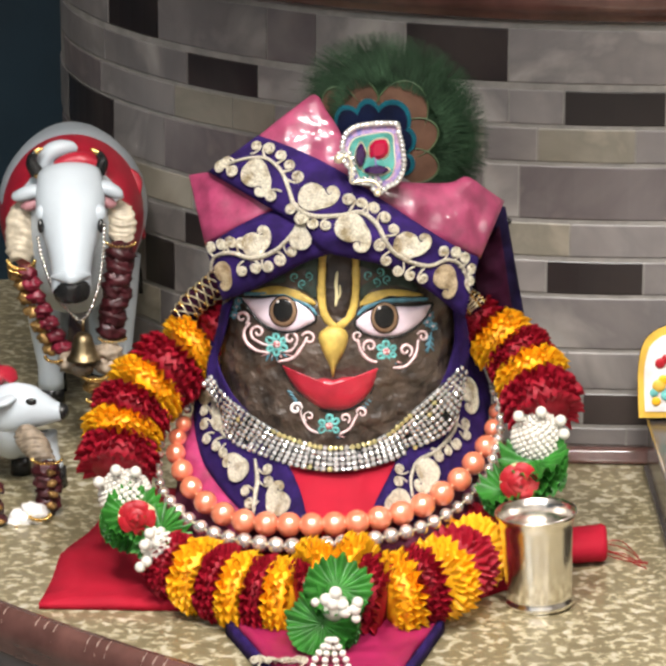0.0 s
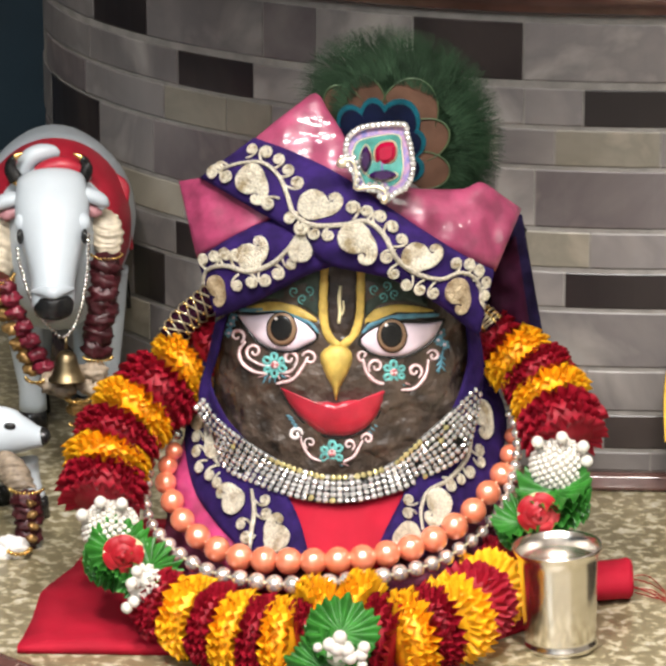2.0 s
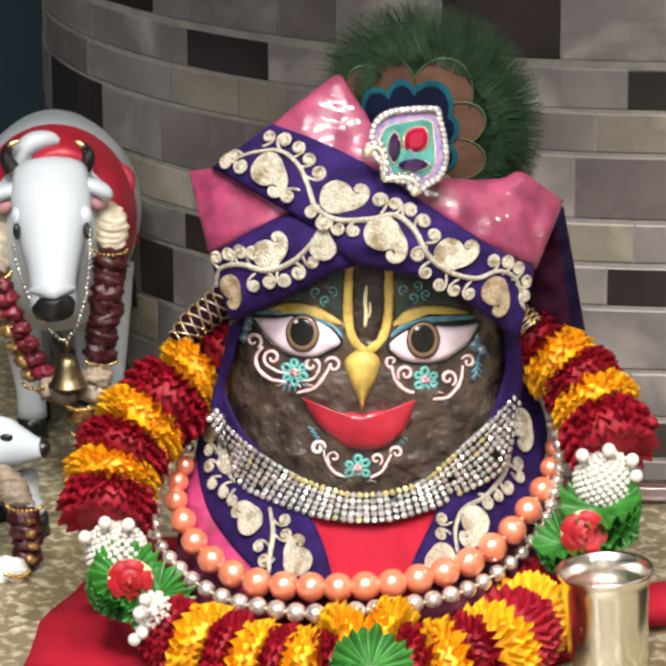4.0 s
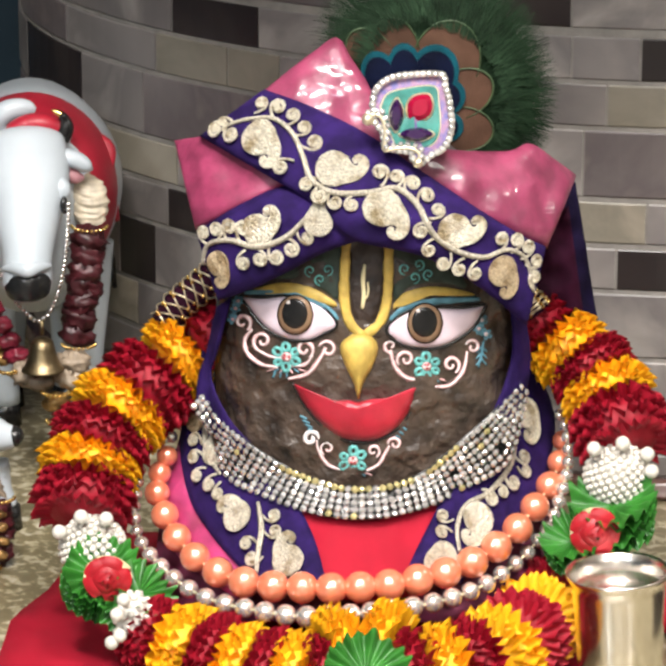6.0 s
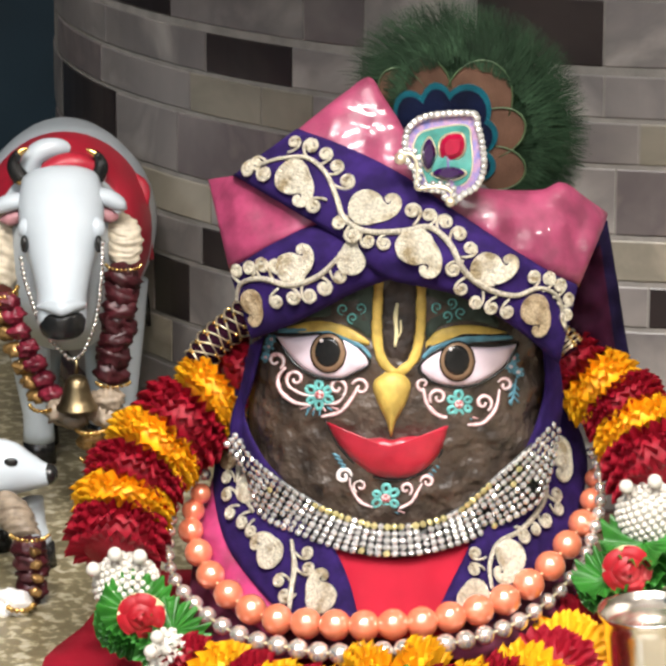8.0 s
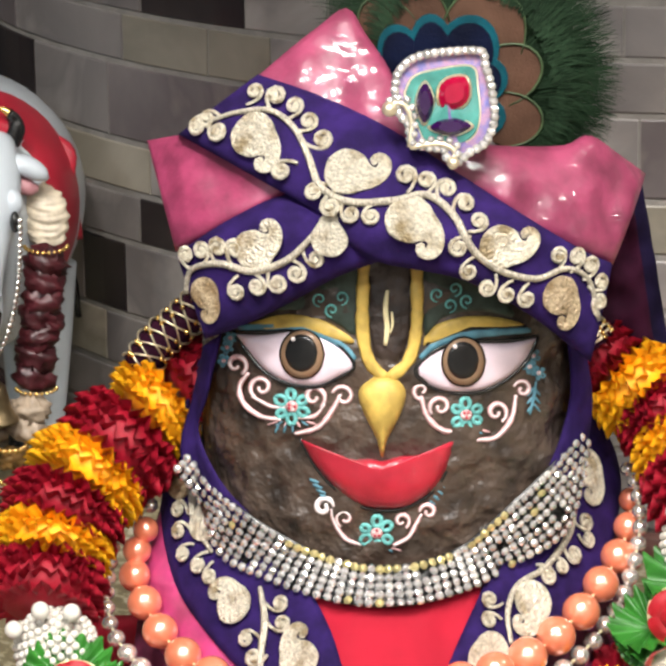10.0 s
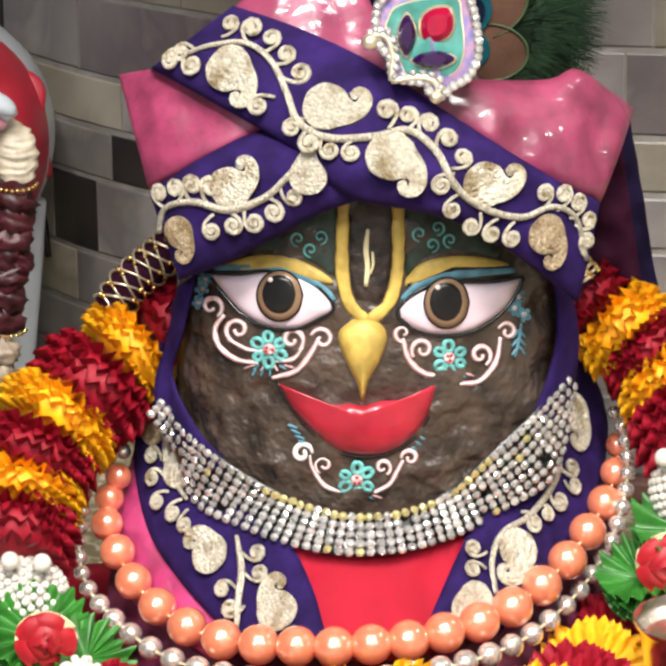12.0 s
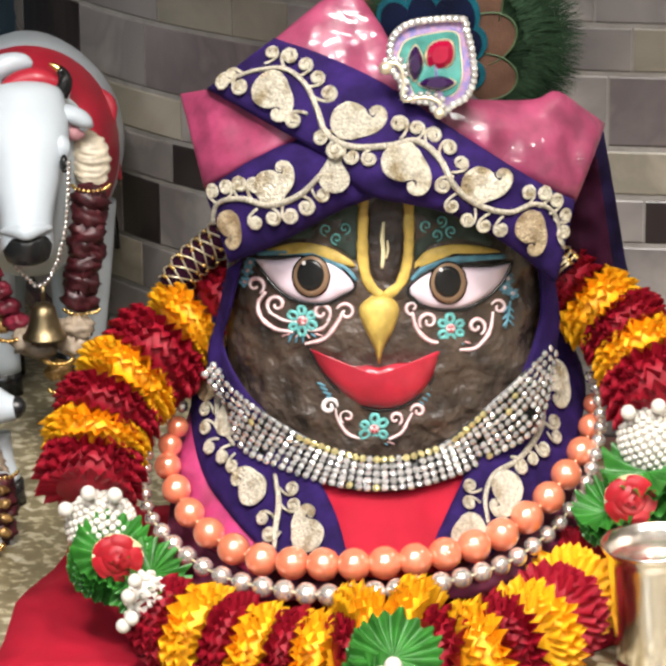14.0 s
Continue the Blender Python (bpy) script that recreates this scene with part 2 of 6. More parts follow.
def filmed(m):
    """A crumpled clear film over the satin: sharp, broken glints in the coat."""
    n, l = m.node_tree.nodes, m.node_tree.links
    b = n["Principled BSDF"]
    b.inputs["Coat Weight"].default_value, b.inputs["Coat Roughness"].default_value = 0.8, 0.13
    co = n.new("ShaderNodeTexCoord")
    fold = n.new("ShaderNodeTexNoise")
    fold.inputs["Scale"].default_value, fold.inputs["Detail"].default_value, fold.inputs["Distortion"].default_value = 20, 2.5, 0.5
    lay = n.new("ShaderNodeMapping")
    lay.inputs["Rotation"].default_value, lay.inputs["Scale"].default_value = (0.0, 0.55, 0.0), (0.55, 1.0, 2.2)
    l.new(co.outputs["Object"], lay.inputs["Vector"]), l.new(lay.outputs[0], fold.inputs["Vector"])
    bp = n.new("ShaderNodeBump")
    bp.inputs["Strength"].default_value, bp.inputs["Distance"].default_value = 1.0, 0.012
    l.new(fold.outputs[0], bp.inputs["Height"]), l.new(bp.outputs[0], b.inputs["Coat Normal"])


M["pink_bright"] = mat("bright_pink_satin", (0.42, 0.045, 0.16), 0.4, vary=0.3, scale=60, bump=0.4, fine=130)
filmed(M["pink_bright"])
M["pink_film"] = mat("pink_satin_film", (0.235, 0.036, 0.085), 0.45, vary=0.3, scale=60, bump=0.6, fine=130, relief=0.0012)
filmed(M["pink_film"])


def stitched(m, scale, deep=0.07):
    """Rows of satin stitch: a wavy relief over the thread, shade in its hollows put into the colour."""
    nt = m.node_tree
    n, l = nt.nodes, nt.links
    co = n.new("ShaderNodeTexCoord")
    wave = n.new("ShaderNodeTexWave")
    wave.inputs["Scale"].default_value, wave.inputs["Distortion"].default_value, wave.inputs["Detail"].default_value = scale, 9.0, 3.0
    wave.inputs["Detail Scale"].default_value = 1.4
    bp = n.new("ShaderNodeBump")
    bp.inputs["Strength"].default_value, bp.inputs["Distance"].default_value = 0.46, deep
    l.new(co.outputs["Object"], wave.inputs["Vector"]), l.new(wave.outputs["Fac"], bp.inputs["Height"])
    l.new(bp.outputs[0], n["Principled BSDF"].inputs["Normal"])
    # the same wave darkens the colour in the hollows, as shade would
    mx = n.new("ShaderNodeMix")
    mx.data_type, mx.blend_type = "RGBA", "MULTIPLY"
    mx.inputs[0].default_value = 0.3
    b = n["Principled BSDF"]
    old = b.inputs["Base Color"].links[0].from_socket
    l.new(old, mx.inputs[6]), l.new(wave.outputs["Color"], mx.inputs[7]), l.new(mx.outputs[2], b.inputs["Base Color"])




def brown_patched(m):
    """Dull brown patches over the metal thread, different on every motif."""
    n, l = m.node_tree.nodes, m.node_tree.links
    b = n["Principled BSDF"]
    co, info, add = n.new("ShaderNodeTexCoord"), n.new("ShaderNodeObjectInfo"), n.new("ShaderNodeVectorMath")
    add.operation = "MULTIPLY_ADD"
    add.inputs[1].default_value = (1, 1, 1)
    far = n.new("ShaderNodeMath")
    far.operation = "MULTIPLY"
    far.inputs[1].default_value = 37.0
    l.new(info.outputs["Random"], far.inputs[0]), l.new(co.outputs["Object"], add.inputs[0]), l.new(far.outputs[0], add.inputs[2])
    patch = n.new("ShaderNodeTexNoise")
    patch.inputs["Scale"].default_value, patch.inputs["Detail"].default_value = 1.0, 5
    l.new(add.outputs[0], patch.inputs["Vector"])
    ramp = n.new("ShaderNodeMapRange")
    ramp.inputs[1].default_value, ramp.inputs[2].default_value = 0.48, 0.68
    l.new(patch.outputs[0], ramp.inputs[0])
    fine = n.new("ShaderNodeTexNoise")
    fine.inputs["Scale"].default_value, fine.inputs["Detail"].default_value = 7.0, 4
    l.new(add.outputs[0], fine.inputs["Vector"])
    bp = n.new("ShaderNodeBump")
    bp.inputs["Strength"].default_value, bp.inputs["Distance"].default_value = 0.5, 0.16
    l.new(fine.outputs[0], bp.inputs["Height"]), l.new(bp.outputs[0], b.inputs["Normal"])
    mx = n.new("ShaderNodeMix")
    mx.data_type, mx.blend_type = "RGBA", "MULTIPLY"
    mx.inputs[7].default_value = (0.50, 0.42, 0.30, 1)
    old = b.inputs["Base Color"].links[0].from_socket
    l.new(ramp.outputs[0], mx.inputs[0]), l.new(old, mx.inputs[6]), l.new(mx.outputs[2], b.inputs["Base Color"])


brown_patched(M["zari"])
brown_patched(M["zari_dull"])
M["zari_vine"] = mat("braided_thread", (0.56, 0.51, 0.41), 0.4, metal=0.4, vary=0.3, scale=700, bump=0.0)
stitched(M["zari_vine"], 260, 0.0012)


# ---------------------------------------------------------------- helpers
K = 0.0002994          # one step of the setting-out grid at the stone's face, in metres
EYE0 = Vector((0.0, -2.1465, 0.7935))
AXIS, UPW = Vector((0, math.cos(radians(16)), -math.sin(radians(16)))), Vector((0, math.sin(radians(16)), math.cos(radians(16))))


def G(u, v, y):
    """The point of the setting-out grid (u across, v down, 784 in the middle) on the upright plane at depth y."""
    way = AXIS + (Vector((1, 0, 0)) * (u - 784) + UPW * (784 - v)) * (math.tan(radians(6)) / 784)
    return EYE0 + way * ((y - EYE0.y) / way.y)


def Gz(u, v, z=0.0):
    """The same on the level plane at height z."""
    way = AXIS + (Vector((1, 0, 0)) * (u - 784) + UPW * (784 - v)) * (math.tan(radians(6)) / 784)
    return EYE0 + way * ((z - EYE0.z) / way.z)


def px(y):
    """Metres in one grid step at depth y."""
    return K * (y - EYE0.y) / -EYE0.y


def curve_through(points, n):
    """n points at even steps along a smooth line through the given ones (tuples of any length)."""
    p = np.array(points, float)
    p = np.vstack([2 * p[0] - p[1], p, 2 * p[-1] - p[-2]])
    out = []
    for i in range(1, len(p) - 2):
        for t in np.linspace(0, 1, 24, endpoint=False):
            a, b, c, d = p[i - 1:i + 3]
            out.append(0.5 * (2 * b + (c - a) * t + (2 * a - 5 * b + 4 * c - d) * t * t + (3 * b - a - 3 * c + d) * t ** 3))
    out = np.array(out + [p[-2]])
    s = np.concatenate([[0], np.cumsum(np.linalg.norm(np.diff(out, axis=0), axis=1))])
    return [tuple(np.array([np.interp(q, s, out[:, k]) for k in range(out.shape[1])])) for q in np.linspace(0, s[-1], n)]


def finish(bm, name, mats, smooth=True):
    bmesh.ops.recalc_face_normals(bm, faces=bm.faces)
    me = bpy.data.meshes.new(name)
    bm.to_mesh(me)
    bm.free()
    for m in (mats if isinstance(mats, (list, tuple)) else [mats]):
        me.materials.append(m)
    if smooth:
        me.polygons.foreach_set("use_smooth", [True] * len(me.polygons))
    return me


def place_of(ob):
    m = ob.matrix_basis.copy()
    return place_of(ob.parent) @ ob.matrix_parent_inverse @ m if ob.parent else m


def inst(name, mesh, parent, m=None, label=""):
    ob = new(name, mesh)
    ob.matrix_basis = m or Matrix()
    if parent:
        ob.parent, ob.matrix_parent_inverse = parent, place_of(parent).inverted()
    return tagged(ob, label)


def part(name, bm, mats, parent, label="", smooth=True):
    """Links a bmesh as one mesh object under a thing or a part."""
    return inst(name, finish(bm, name, mats, smooth), parent, None, label)


def thing(name, at, label, category, group=""):
    ob = new(name)
    ob.empty_display_size = 0.02
    ob.matrix_basis = Matrix.Translation(at)
    return tagged(ob, label, category, group)


def solid(name, bm, mats, label, category="", kind="", smooth=True, group=""):
    return tagged(new(name, finish(bm, name, mats, smooth)), label, category, group, kind)


def skin(bm, rings, close=True, caps=True, mi=0):
    """Faces between rings of points."""
    vs = [[bm.verts.new(p) for p in r] for r in rings]
    k = len(vs[0])
    fs = []
    for a, b in zip(vs, vs[1:]):
        for i in range(k if close else k - 1):
            fs.append(bm.faces.new((a[i], a[(i + 1) % k], b[(i + 1) % k], b[i])))
    if caps and close:
        fs += [bm.faces.new(vs[0][::-1]), bm.faces.new(vs[-1])]
    for f in fs:
        f.material_index = mi
    return fs


def tube(bm, pts, radius, seg=8, flat=1.0, mi=0):
    """A round rod along points; radius a number or one for each point; flat squashes it along y."""
    pts = [Vector(p) for p in pts]
    rings = []
    for i, p in enumerate(pts):
        t = (pts[min(i + 1, len(pts) - 1)] - pts[max(i - 1, 0)]).normalized()
        side = t.cross(Vector((0, 1, 0)))
        if side.length < 1e-4:
            side = Vector((1, 0, 0))
        side.normalize()
        out = t.cross(side).normalized()
        r = radius if isinstance(radius, (int, float)) else radius[i]
        rings.append([p + side * (r * math.cos(a)) + out * (r * flat * math.sin(a)) for a in (2 * math.pi * k / seg for k in range(seg))])
    return skin(bm, rings, mi=mi)


def ball(bm, c, r, scale=(1, 1, 1), seg=16, mi=0, turn=None):
    m = Matrix.Translation(c) @ (turn or Matrix()) @ Matrix.Diagonal((r * scale[0], r * scale[1], r * scale[2], 1))
    got = bmesh.ops.create_uvsphere(bm, u_segments=seg, v_segments=max(6, seg // 2 + 2), radius=1, matrix=m)
    for v in got["verts"]:
        for f in v.link_faces:
            f.material_index = mi
    return got["verts"]


def lathe(bm, profile, at, seg=48, mi=0):
    rings = [[Vector((at[0] + r * math.cos(a), at[1] + r * math.sin(a), at[2] + z)) for a in (2 * math.pi * k / seg for k in range(seg))] for r, z in profile]
    return skin(bm, rings, caps=False, mi=mi)


def sheet(bm, top, bottom, depth, n=40, m=10, thick=0.003, puff=0.0, ripple=0.0, mi=0):
    """A padded piece of cloth between two lines of the grid, at depth(u, v)."""
    a, b = curve_through(top, n), curve_through(bottom, n)
    front, back = [], []
    for i in range(n):
        f, k = [], []
        for j in range(m):
            s = j / (m - 1)
            u, v = a[i][0] * (1 - s) + b[i][0] * s, a[i][1] * (1 - s) + b[i][1] * s
            edge = 4 * s * (1 - s)
            y = depth(u, v) - puff * edge ** 0.5
            y += ripple * noise.noise(Vector((u * 0.02, v * 0.02, 3.1)))
            f.append(G(u, v, y)), k.append(G(u, v, depth(u, v) + thick))
        front.append(f + k[::-1])
    return skin(bm, front, mi=mi)


def frame_on(u, v, depth, size, turn=0.0, mirror=False, lift=0.0):
    """A pose on a surface: z out of it, x along the grid's u turned by some degrees."""
    d = 3.0
    p = G(u, v, depth(u, v))
    ex = (G(u + d, v, depth(u + d, v)) - G(u - d, v, depth(u - d, v))).normalized()
    ez = (G(u, v - d, depth(u, v - d)) - G(u, v + d, depth(u, v + d))).normalized()
    nrm = ex.cross(ez).normalized()
    ez = nrm.cross(ex).normalized()
    m = Matrix((ex, ez, nrm)).transposed().to_4x4()
    m.translation = p + nrm * lift
    return m @ pose(0, 0, 0, 0, 0, turn) @ Matrix.Diagonal((size, -size if mirror else size, size, 1))


# ---------------------------------------------------------------- the room
def box(bm, lo, hi, mi=0):
    got = bmesh.ops.create_cube(bm, size=1, matrix=Matrix.Translation((Vector(lo) + Vector(hi)) / 2) @ Matrix.Diagonal((*(Vector(hi) - Vector(lo)), 1)))
    for v in got["verts"]:
        for f in v.link_faces:
            f.material_index = mi


def slab(name, lo, hi, material, label):
    bm = bmesh.new()
    box(bm, lo, hi)
    return solid(name, bm, material, label, "room", "structure", smooth=False)


FLOOR, TOP = -0.95, 1.65
slab("floor", (-3.1, -4.1, FLOOR - 0.1), (3.1, 3.6, FLOOR), M["floor"], "stone floor of the prayer room")
slab("ceiling", (-3.1, -4.1, TOP), (3.1, 3.6, TOP + 0.1), M["ceiling"], "off-white painted ceiling")
slab("wall_north", (-3.0, 3.5, FLOOR), (3.0, 3.6, TOP), M["dim_navy"], "far wall coloured dark blue for the unlit room")
slab("wall_south", (-3.0, -4.1, FLOOR), (3.0, -4.0, TOP), M["room"], "plain beige painted wall")
slab("wall_west", (-3.1, -4.0, FLOOR), (-3.0, 3.5, TOP), M["dim_navy"], "far wall coloured dark blue for the unlit room")
slab("wall_east", (3.0, -4.0, FLOOR), (3.1, 3.5, TOP), M["room"], "plain beige painted wall")
slab("ceiling_canopy", (-0.2, -0.19, 0.70), (3.0, 3.5, 0.77), M["room"], "plain painted canopy over the altar")
# added slab out of view, blocks lamp light from the back right
slab("ceiling_canopy_low", (0.13, -0.12, 0.63), (3.0, 3.5, 0.6995), M["room"], "unseen slab added under the canopy to shade the back right")
for lx, ly, lz, lw in LAMPS:
    lamp = thing("unseen_ceiling_lamp", (lx, ly, TOP), "unseen round white ceiling lamp with metal ring", "lamp", "ceiling lamps")
    bm = bmesh.new()
    lathe(bm, [(0.0, -0.012), (0.085, -0.012), (0.09, -0.008), (0.09, 0.0)], (lx, ly, TOP))
    part("diffuser", bm, M["lamp"], lamp)
    bm = bmesh.new()
    lathe(bm, [(0.092, 0.0), (0.092, -0.014), (0.106, -0.012), (0.11, 0.0)], (lx, ly, TOP))
    part("ring", bm, M["silver"], lamp, "brushed metal ring")

down = thing("canopy_downlight", DOWN, "small round downlight set in the canopy", "lamp")
bm = bmesh.new()
lathe(bm, [(0.028, 0.0145), (0.028, 0.008), (0.036, 0.010), (0.038, 0.0145)], DOWN)
part("ring", bm, M["silver"], down, "brushed metal ring")
bm = bmesh.new()
lathe(bm, [(0.0005, 0.011), (0.027, 0.011), (0.0275, 0.0145)], DOWN)
part("diffuser", bm, M["lamp"], down)

# ---------------------------------------------------------------- the altar: counter and tiled drum
CX, CY, CR = 0.6268, 0.8084, 1.2289     # counter's round front
DX, DY, DR = 0.25, 0.75, 0.5            # drum behind


def arc_sweep(bm, cx, cy, profile, a0, a1, n, mi=0):
    """Sweeps a closed profile of (radius, z) round a vertical axis; angles in degrees from -y towards +x."""
    rings = []
    for k in range(n + 1):
        a = radians(a0 + (a1 - a0) * k / n)
        rings.append([Vector((cx + r * math.sin(a), cy - r * math.cos(a), z)) for r, z in profile])
    return skin(bm, rings, mi=mi)


bm = bmesh.new()
arc_sweep(bm, CX, CY, [(0.0005, -0.03), (CR - 0.004, -0.03), (CR - 0.004, 0.0), (0.0005, 0.0)], -90, 60, 120)
counter = solid("counter", bm, M["counter"], "olive-beige speckled counter with a rounded front", "counter", "structure")
counter.data.polygons.foreach_set("use_smooth", [False] * len(counter.data.polygons))
bm = bmesh.new()
edge = [(CR - 0.004, -0.034), (CR - 0.004, 0.0005), (CR - 0.002, 0.003), (CR + 0.003, 0.0025), (CR + 0.008, -0.002), (CR + 0.0105, -0.01), (CR + 0.0105, -0.019), (CR + 0.006, -0.024), (CR + 0.007, -0.03), (CR + 0.002, -0.034)]
arc_sweep(bm, CX, CY, edge, -90, 60, 160)
nosing = solid("trim", bm, M["wood"], "chipped brown moulded edge of the counter", "trim", "structure")
# chips in the edge
rnd = random.Random(4)
for k in range(7):
    for j in range(3):
        a = radians(-47 + k * 2.35 + j * 0.42)
        bm = bmesh.new()
        tube(bm, [(CX + r * math.sin(a), CY - r * math.cos(a), z) for r, z in ((CR + 0.0015, 0.0033), (CR + 0.006, 0.0008), (CR + 0.0098, -0.006 - 0.003 * rnd.random()))], [0.0002, 0.0005, 0.0002], 5)
        part("chip", bm, M["chip"], nosing, "pale chip in the varnish")


def tile_mesh(cx, cy, rad, a0, a1, z0, z1, proud=0.0012):
    """One curved tile with bevelled edges."""
    bm = bmesh.new()
    n = max(2, int(abs(a1 - a0) / 2.2))
    g = 0.0009
    da = math.degrees(g / rad)
    rings = []
    for k in range(n + 1):
        a = a0 + da + (a1 - a0 - 2 * da) * k / n
        inner = [(rad - 0.004, z0 + g), (rad + proud * 0.55, z0 + g), (rad + proud, z0 + g * 2), (rad + proud, z1 - g * 2), (rad + proud * 0.55, z1 - g), (rad - 0.004, z1 - g)]
        s = math.sin(radians(a)), -math.cos(radians(a))
        rings.append([Vector((cx + r * s[0], cy + r * s[1], z)) for r, z in inner])
    skin(bm, rings)
    return bm


bm = bmesh.new()
arc_sweep(bm, DX, DY, [(0.0005, 0.0005), (DR, 0.0005), (DR, 0.358), (0.0005, 0.358)], -180, 180, 160)
drum = solid("wall_drum", bm, M["grout"], "round pedestal clad in marble mosaic tiles", "wall", "structure")
drum.data.polygons.foreach_set("use_smooth", [False] * len(drum.data.polygons))
bm = bmesh.new()
arc_sweep(bm, DX, DY, [(DR - 0.01, 0.354), (DR + 0.006, 0.354), (DR + 0.011, 0.357), (DR + 0.012, 0.361), (DR + 0.017, 0.363), (DR + 0.021, 0.369), (DR + 0.021, 0.377), (DR + 0.017, 0.383), (DR + 0.019, 0.387), (DR + 0.012, 0.392), (DR - 0.01, 0.392)], -180, 180, 200)
solid("trim", bm, M["wood"], "dark brown moulded rim round the pedestal's top", "trim", "structure")
bm = bmesh.new()
arc_sweep(bm, DX, DY, [(0.0005, 0.358), (DR - 0.01, 0.358), (DR - 0.01, 0.3915), (0.0005, 0.3915)], -180, 180, 120)
solid("pedestal_top", bm, M["counter"], "speckled top slab of the round pedestal", "counter", "structure", smooth=False)
bm = bmesh.new()
arc_sweep(bm, DX, DY, [(DR - 0.003, 0.0008), (DR + 0.011, 0.0008), (DR + 0.012, 0.004), (DR + 0.008, 0.006), (DR + 0.009, 0.010), (DR + 0.004, 0.0125), (DR - 0.003, 0.0125)], -180, 180, 200)
solid("baseboard", bm, M["wood"], "brown moulding at the foot of the pedestal", "trim", "structure")

# rows of tiles: bottom, top, joints in degrees with the kind of the tile that follows
ROWS_OF_TILES = [
    (0.3505, 0.3545, [(-60, "g"), (-30, "g"), (0, "g"), (30, "g")]),
    (0.3040, 0.3475, [(-78, "g"), (-61.5, "d"), (-52, "g"), (-37.2, "m"), (-31.7, "g"), (-22.7, "d"), (-13.2, "g"), (2, "g"), (18, "d"), (30, "g")]),
    (0.2715, 0.3000, [(-80, "g"), (-62.5, "g"), (-47.5, "d"), (-38.3, "g"), (-32, "m"), (-22, "g"), (-13.1, "g"), (-8.2, "d"), (0.8, "g"), (12, "g"), (25, "m")]),
    (0.2420, 0.2700, [(-78, "m"), (-63.7, "g"), (-49.5, "b"), (-41.4, "b"), (-36.3, "g"), (-26, "m"), (-15.3, "g"), (-10.5, "b"), (-1.8, "g"), (9, "b"), (20, "g")]),
    (0.1965, 0.2405, [(-88, "g"), (-75.6, "d"), (-60.8, "g"), (-51.2, "m"), (-37.8, "g"), (-26, "m"), (-15.3, "g"), (-12.1, "m"), (5, "g"), (20, "g")]),
    (0.1665, 0.1945, [(-82, "m"), (-70, "g"), (-58, "b"), (-47, "g"), (-35, "g"), (-24, "b"), (-13.1, "b"), (-7.4, "g"), (5, "m"), (18, "g")]),
    (0.1365, 0.1645, [(-80, "g"), (-66, "m"), (-56, "g"), (-48.2, "d"), (-43.5, "g"), (-33, "g"), (-22, "m"), (-12.8, "g"), (-9.5, "d"), (-0.8, "g"), (10, "m"), (22, "g")]),
    (0.0920, 0.1350, [(-84, "g"), (-70, "m"), (-54.8, "d"), (-49.9, "g"), (-43.8, "m"), (-30, "g"), (-12, "g"), (4, "m"), (20, "g")]),
    (0.0588, 0.0905, [(-82, "g"), (-65, "b"), (-52.3, "g"), (-40, "g"), (-24, "g"), (-11.1, "g"), (-7.5, "g"), (4, "m"), (18, "g")]),
    (0.0298, 0.0568, [(-80, "m"), (-60, "g"), (-44, "d"), (-30, "g"), (-18, "g"), (-6, "d"), (2, "g"), (14, "m"), (26, "g")]),
    (0.0125, 0.0283, [(-82, "g"), (-55, "m"), (-35, "g"), (-15, "g"), (-2, "g"), (16, "g")]),
]
KIND = {"g": "tile_grey", "m": "tile_mauve", "b": "tile_beige", "d": "tile_dark"}


def clad(cx, cy, rad, owner):
    for z0, z1, joints in ROWS_OF_TILES:
        ends = [j[0] for j in joints[1:]] + [joints[-1][0] + 13]
        for (a0, kind), a1 in zip(joints, ends):
            part("tile", tile_mesh(cx, cy, rad, a0, a1, z0, z1), M[KIND[kind]], owner, smooth=False)
        # the side turned away
        a = ends[-1]
        while a < 250:
            part("tile", tile_mesh(cx, cy, rad, a, a + 16, z0, z1), M[KIND["gmgb"[int(a) % 4]]], owner, smooth=False)
            a += 16


clad(DX, DY, DR, drum)
# lower drum under the counter
bm = bmesh.new()
arc_sweep(bm, CX, CY, [(0.0005, FLOOR), (CR - 0.03, FLOOR), (CR - 0.03, -0.031), (0.0005, -0.031)], -90, 60, 120)
lower = solid("wall_lower", bm, M["grout"], "tiled front below the counter", "wall", "structure", smooth=False)
rnd = random.Random(8)
for r in range(5):
    z1 = -0.036 - r * 0.036
    a = -60.0 + 2.2 * (r % 2)
    while a < -10:
        w = rnd.choice((2.6, 3.4, 4.6))
        part("tile", tile_mesh(CX, CY, CR - 0.03, a, a + w, z1 - 0.034, z1), M[KIND[rnd.choice("ggmbgd")]], lower, smooth=False)
        a += w


# ---------------------------------------------------------------- the painted stone
def face_y(u, v):
    a = min(0.985, abs(u - 805) / 300)
    b = (v - 850) / 420
    return 0.03 - 0.055 * math.sqrt(1 - a * a) + 0.016 * b * b


def on_face(u, v, lift=0.0015):
    return G(u, v, face_y(u, v) - lift)


STONE_MATS = ["stone", "yellow", "eye_white", "black", "iris", "lip", "pink_paint", "white_paint", "teal_paint", "blue_paint", "green_paint", "brow_dark", "cream"]
SM = {k: i for i, k in enumerate(STONE_MATS)}


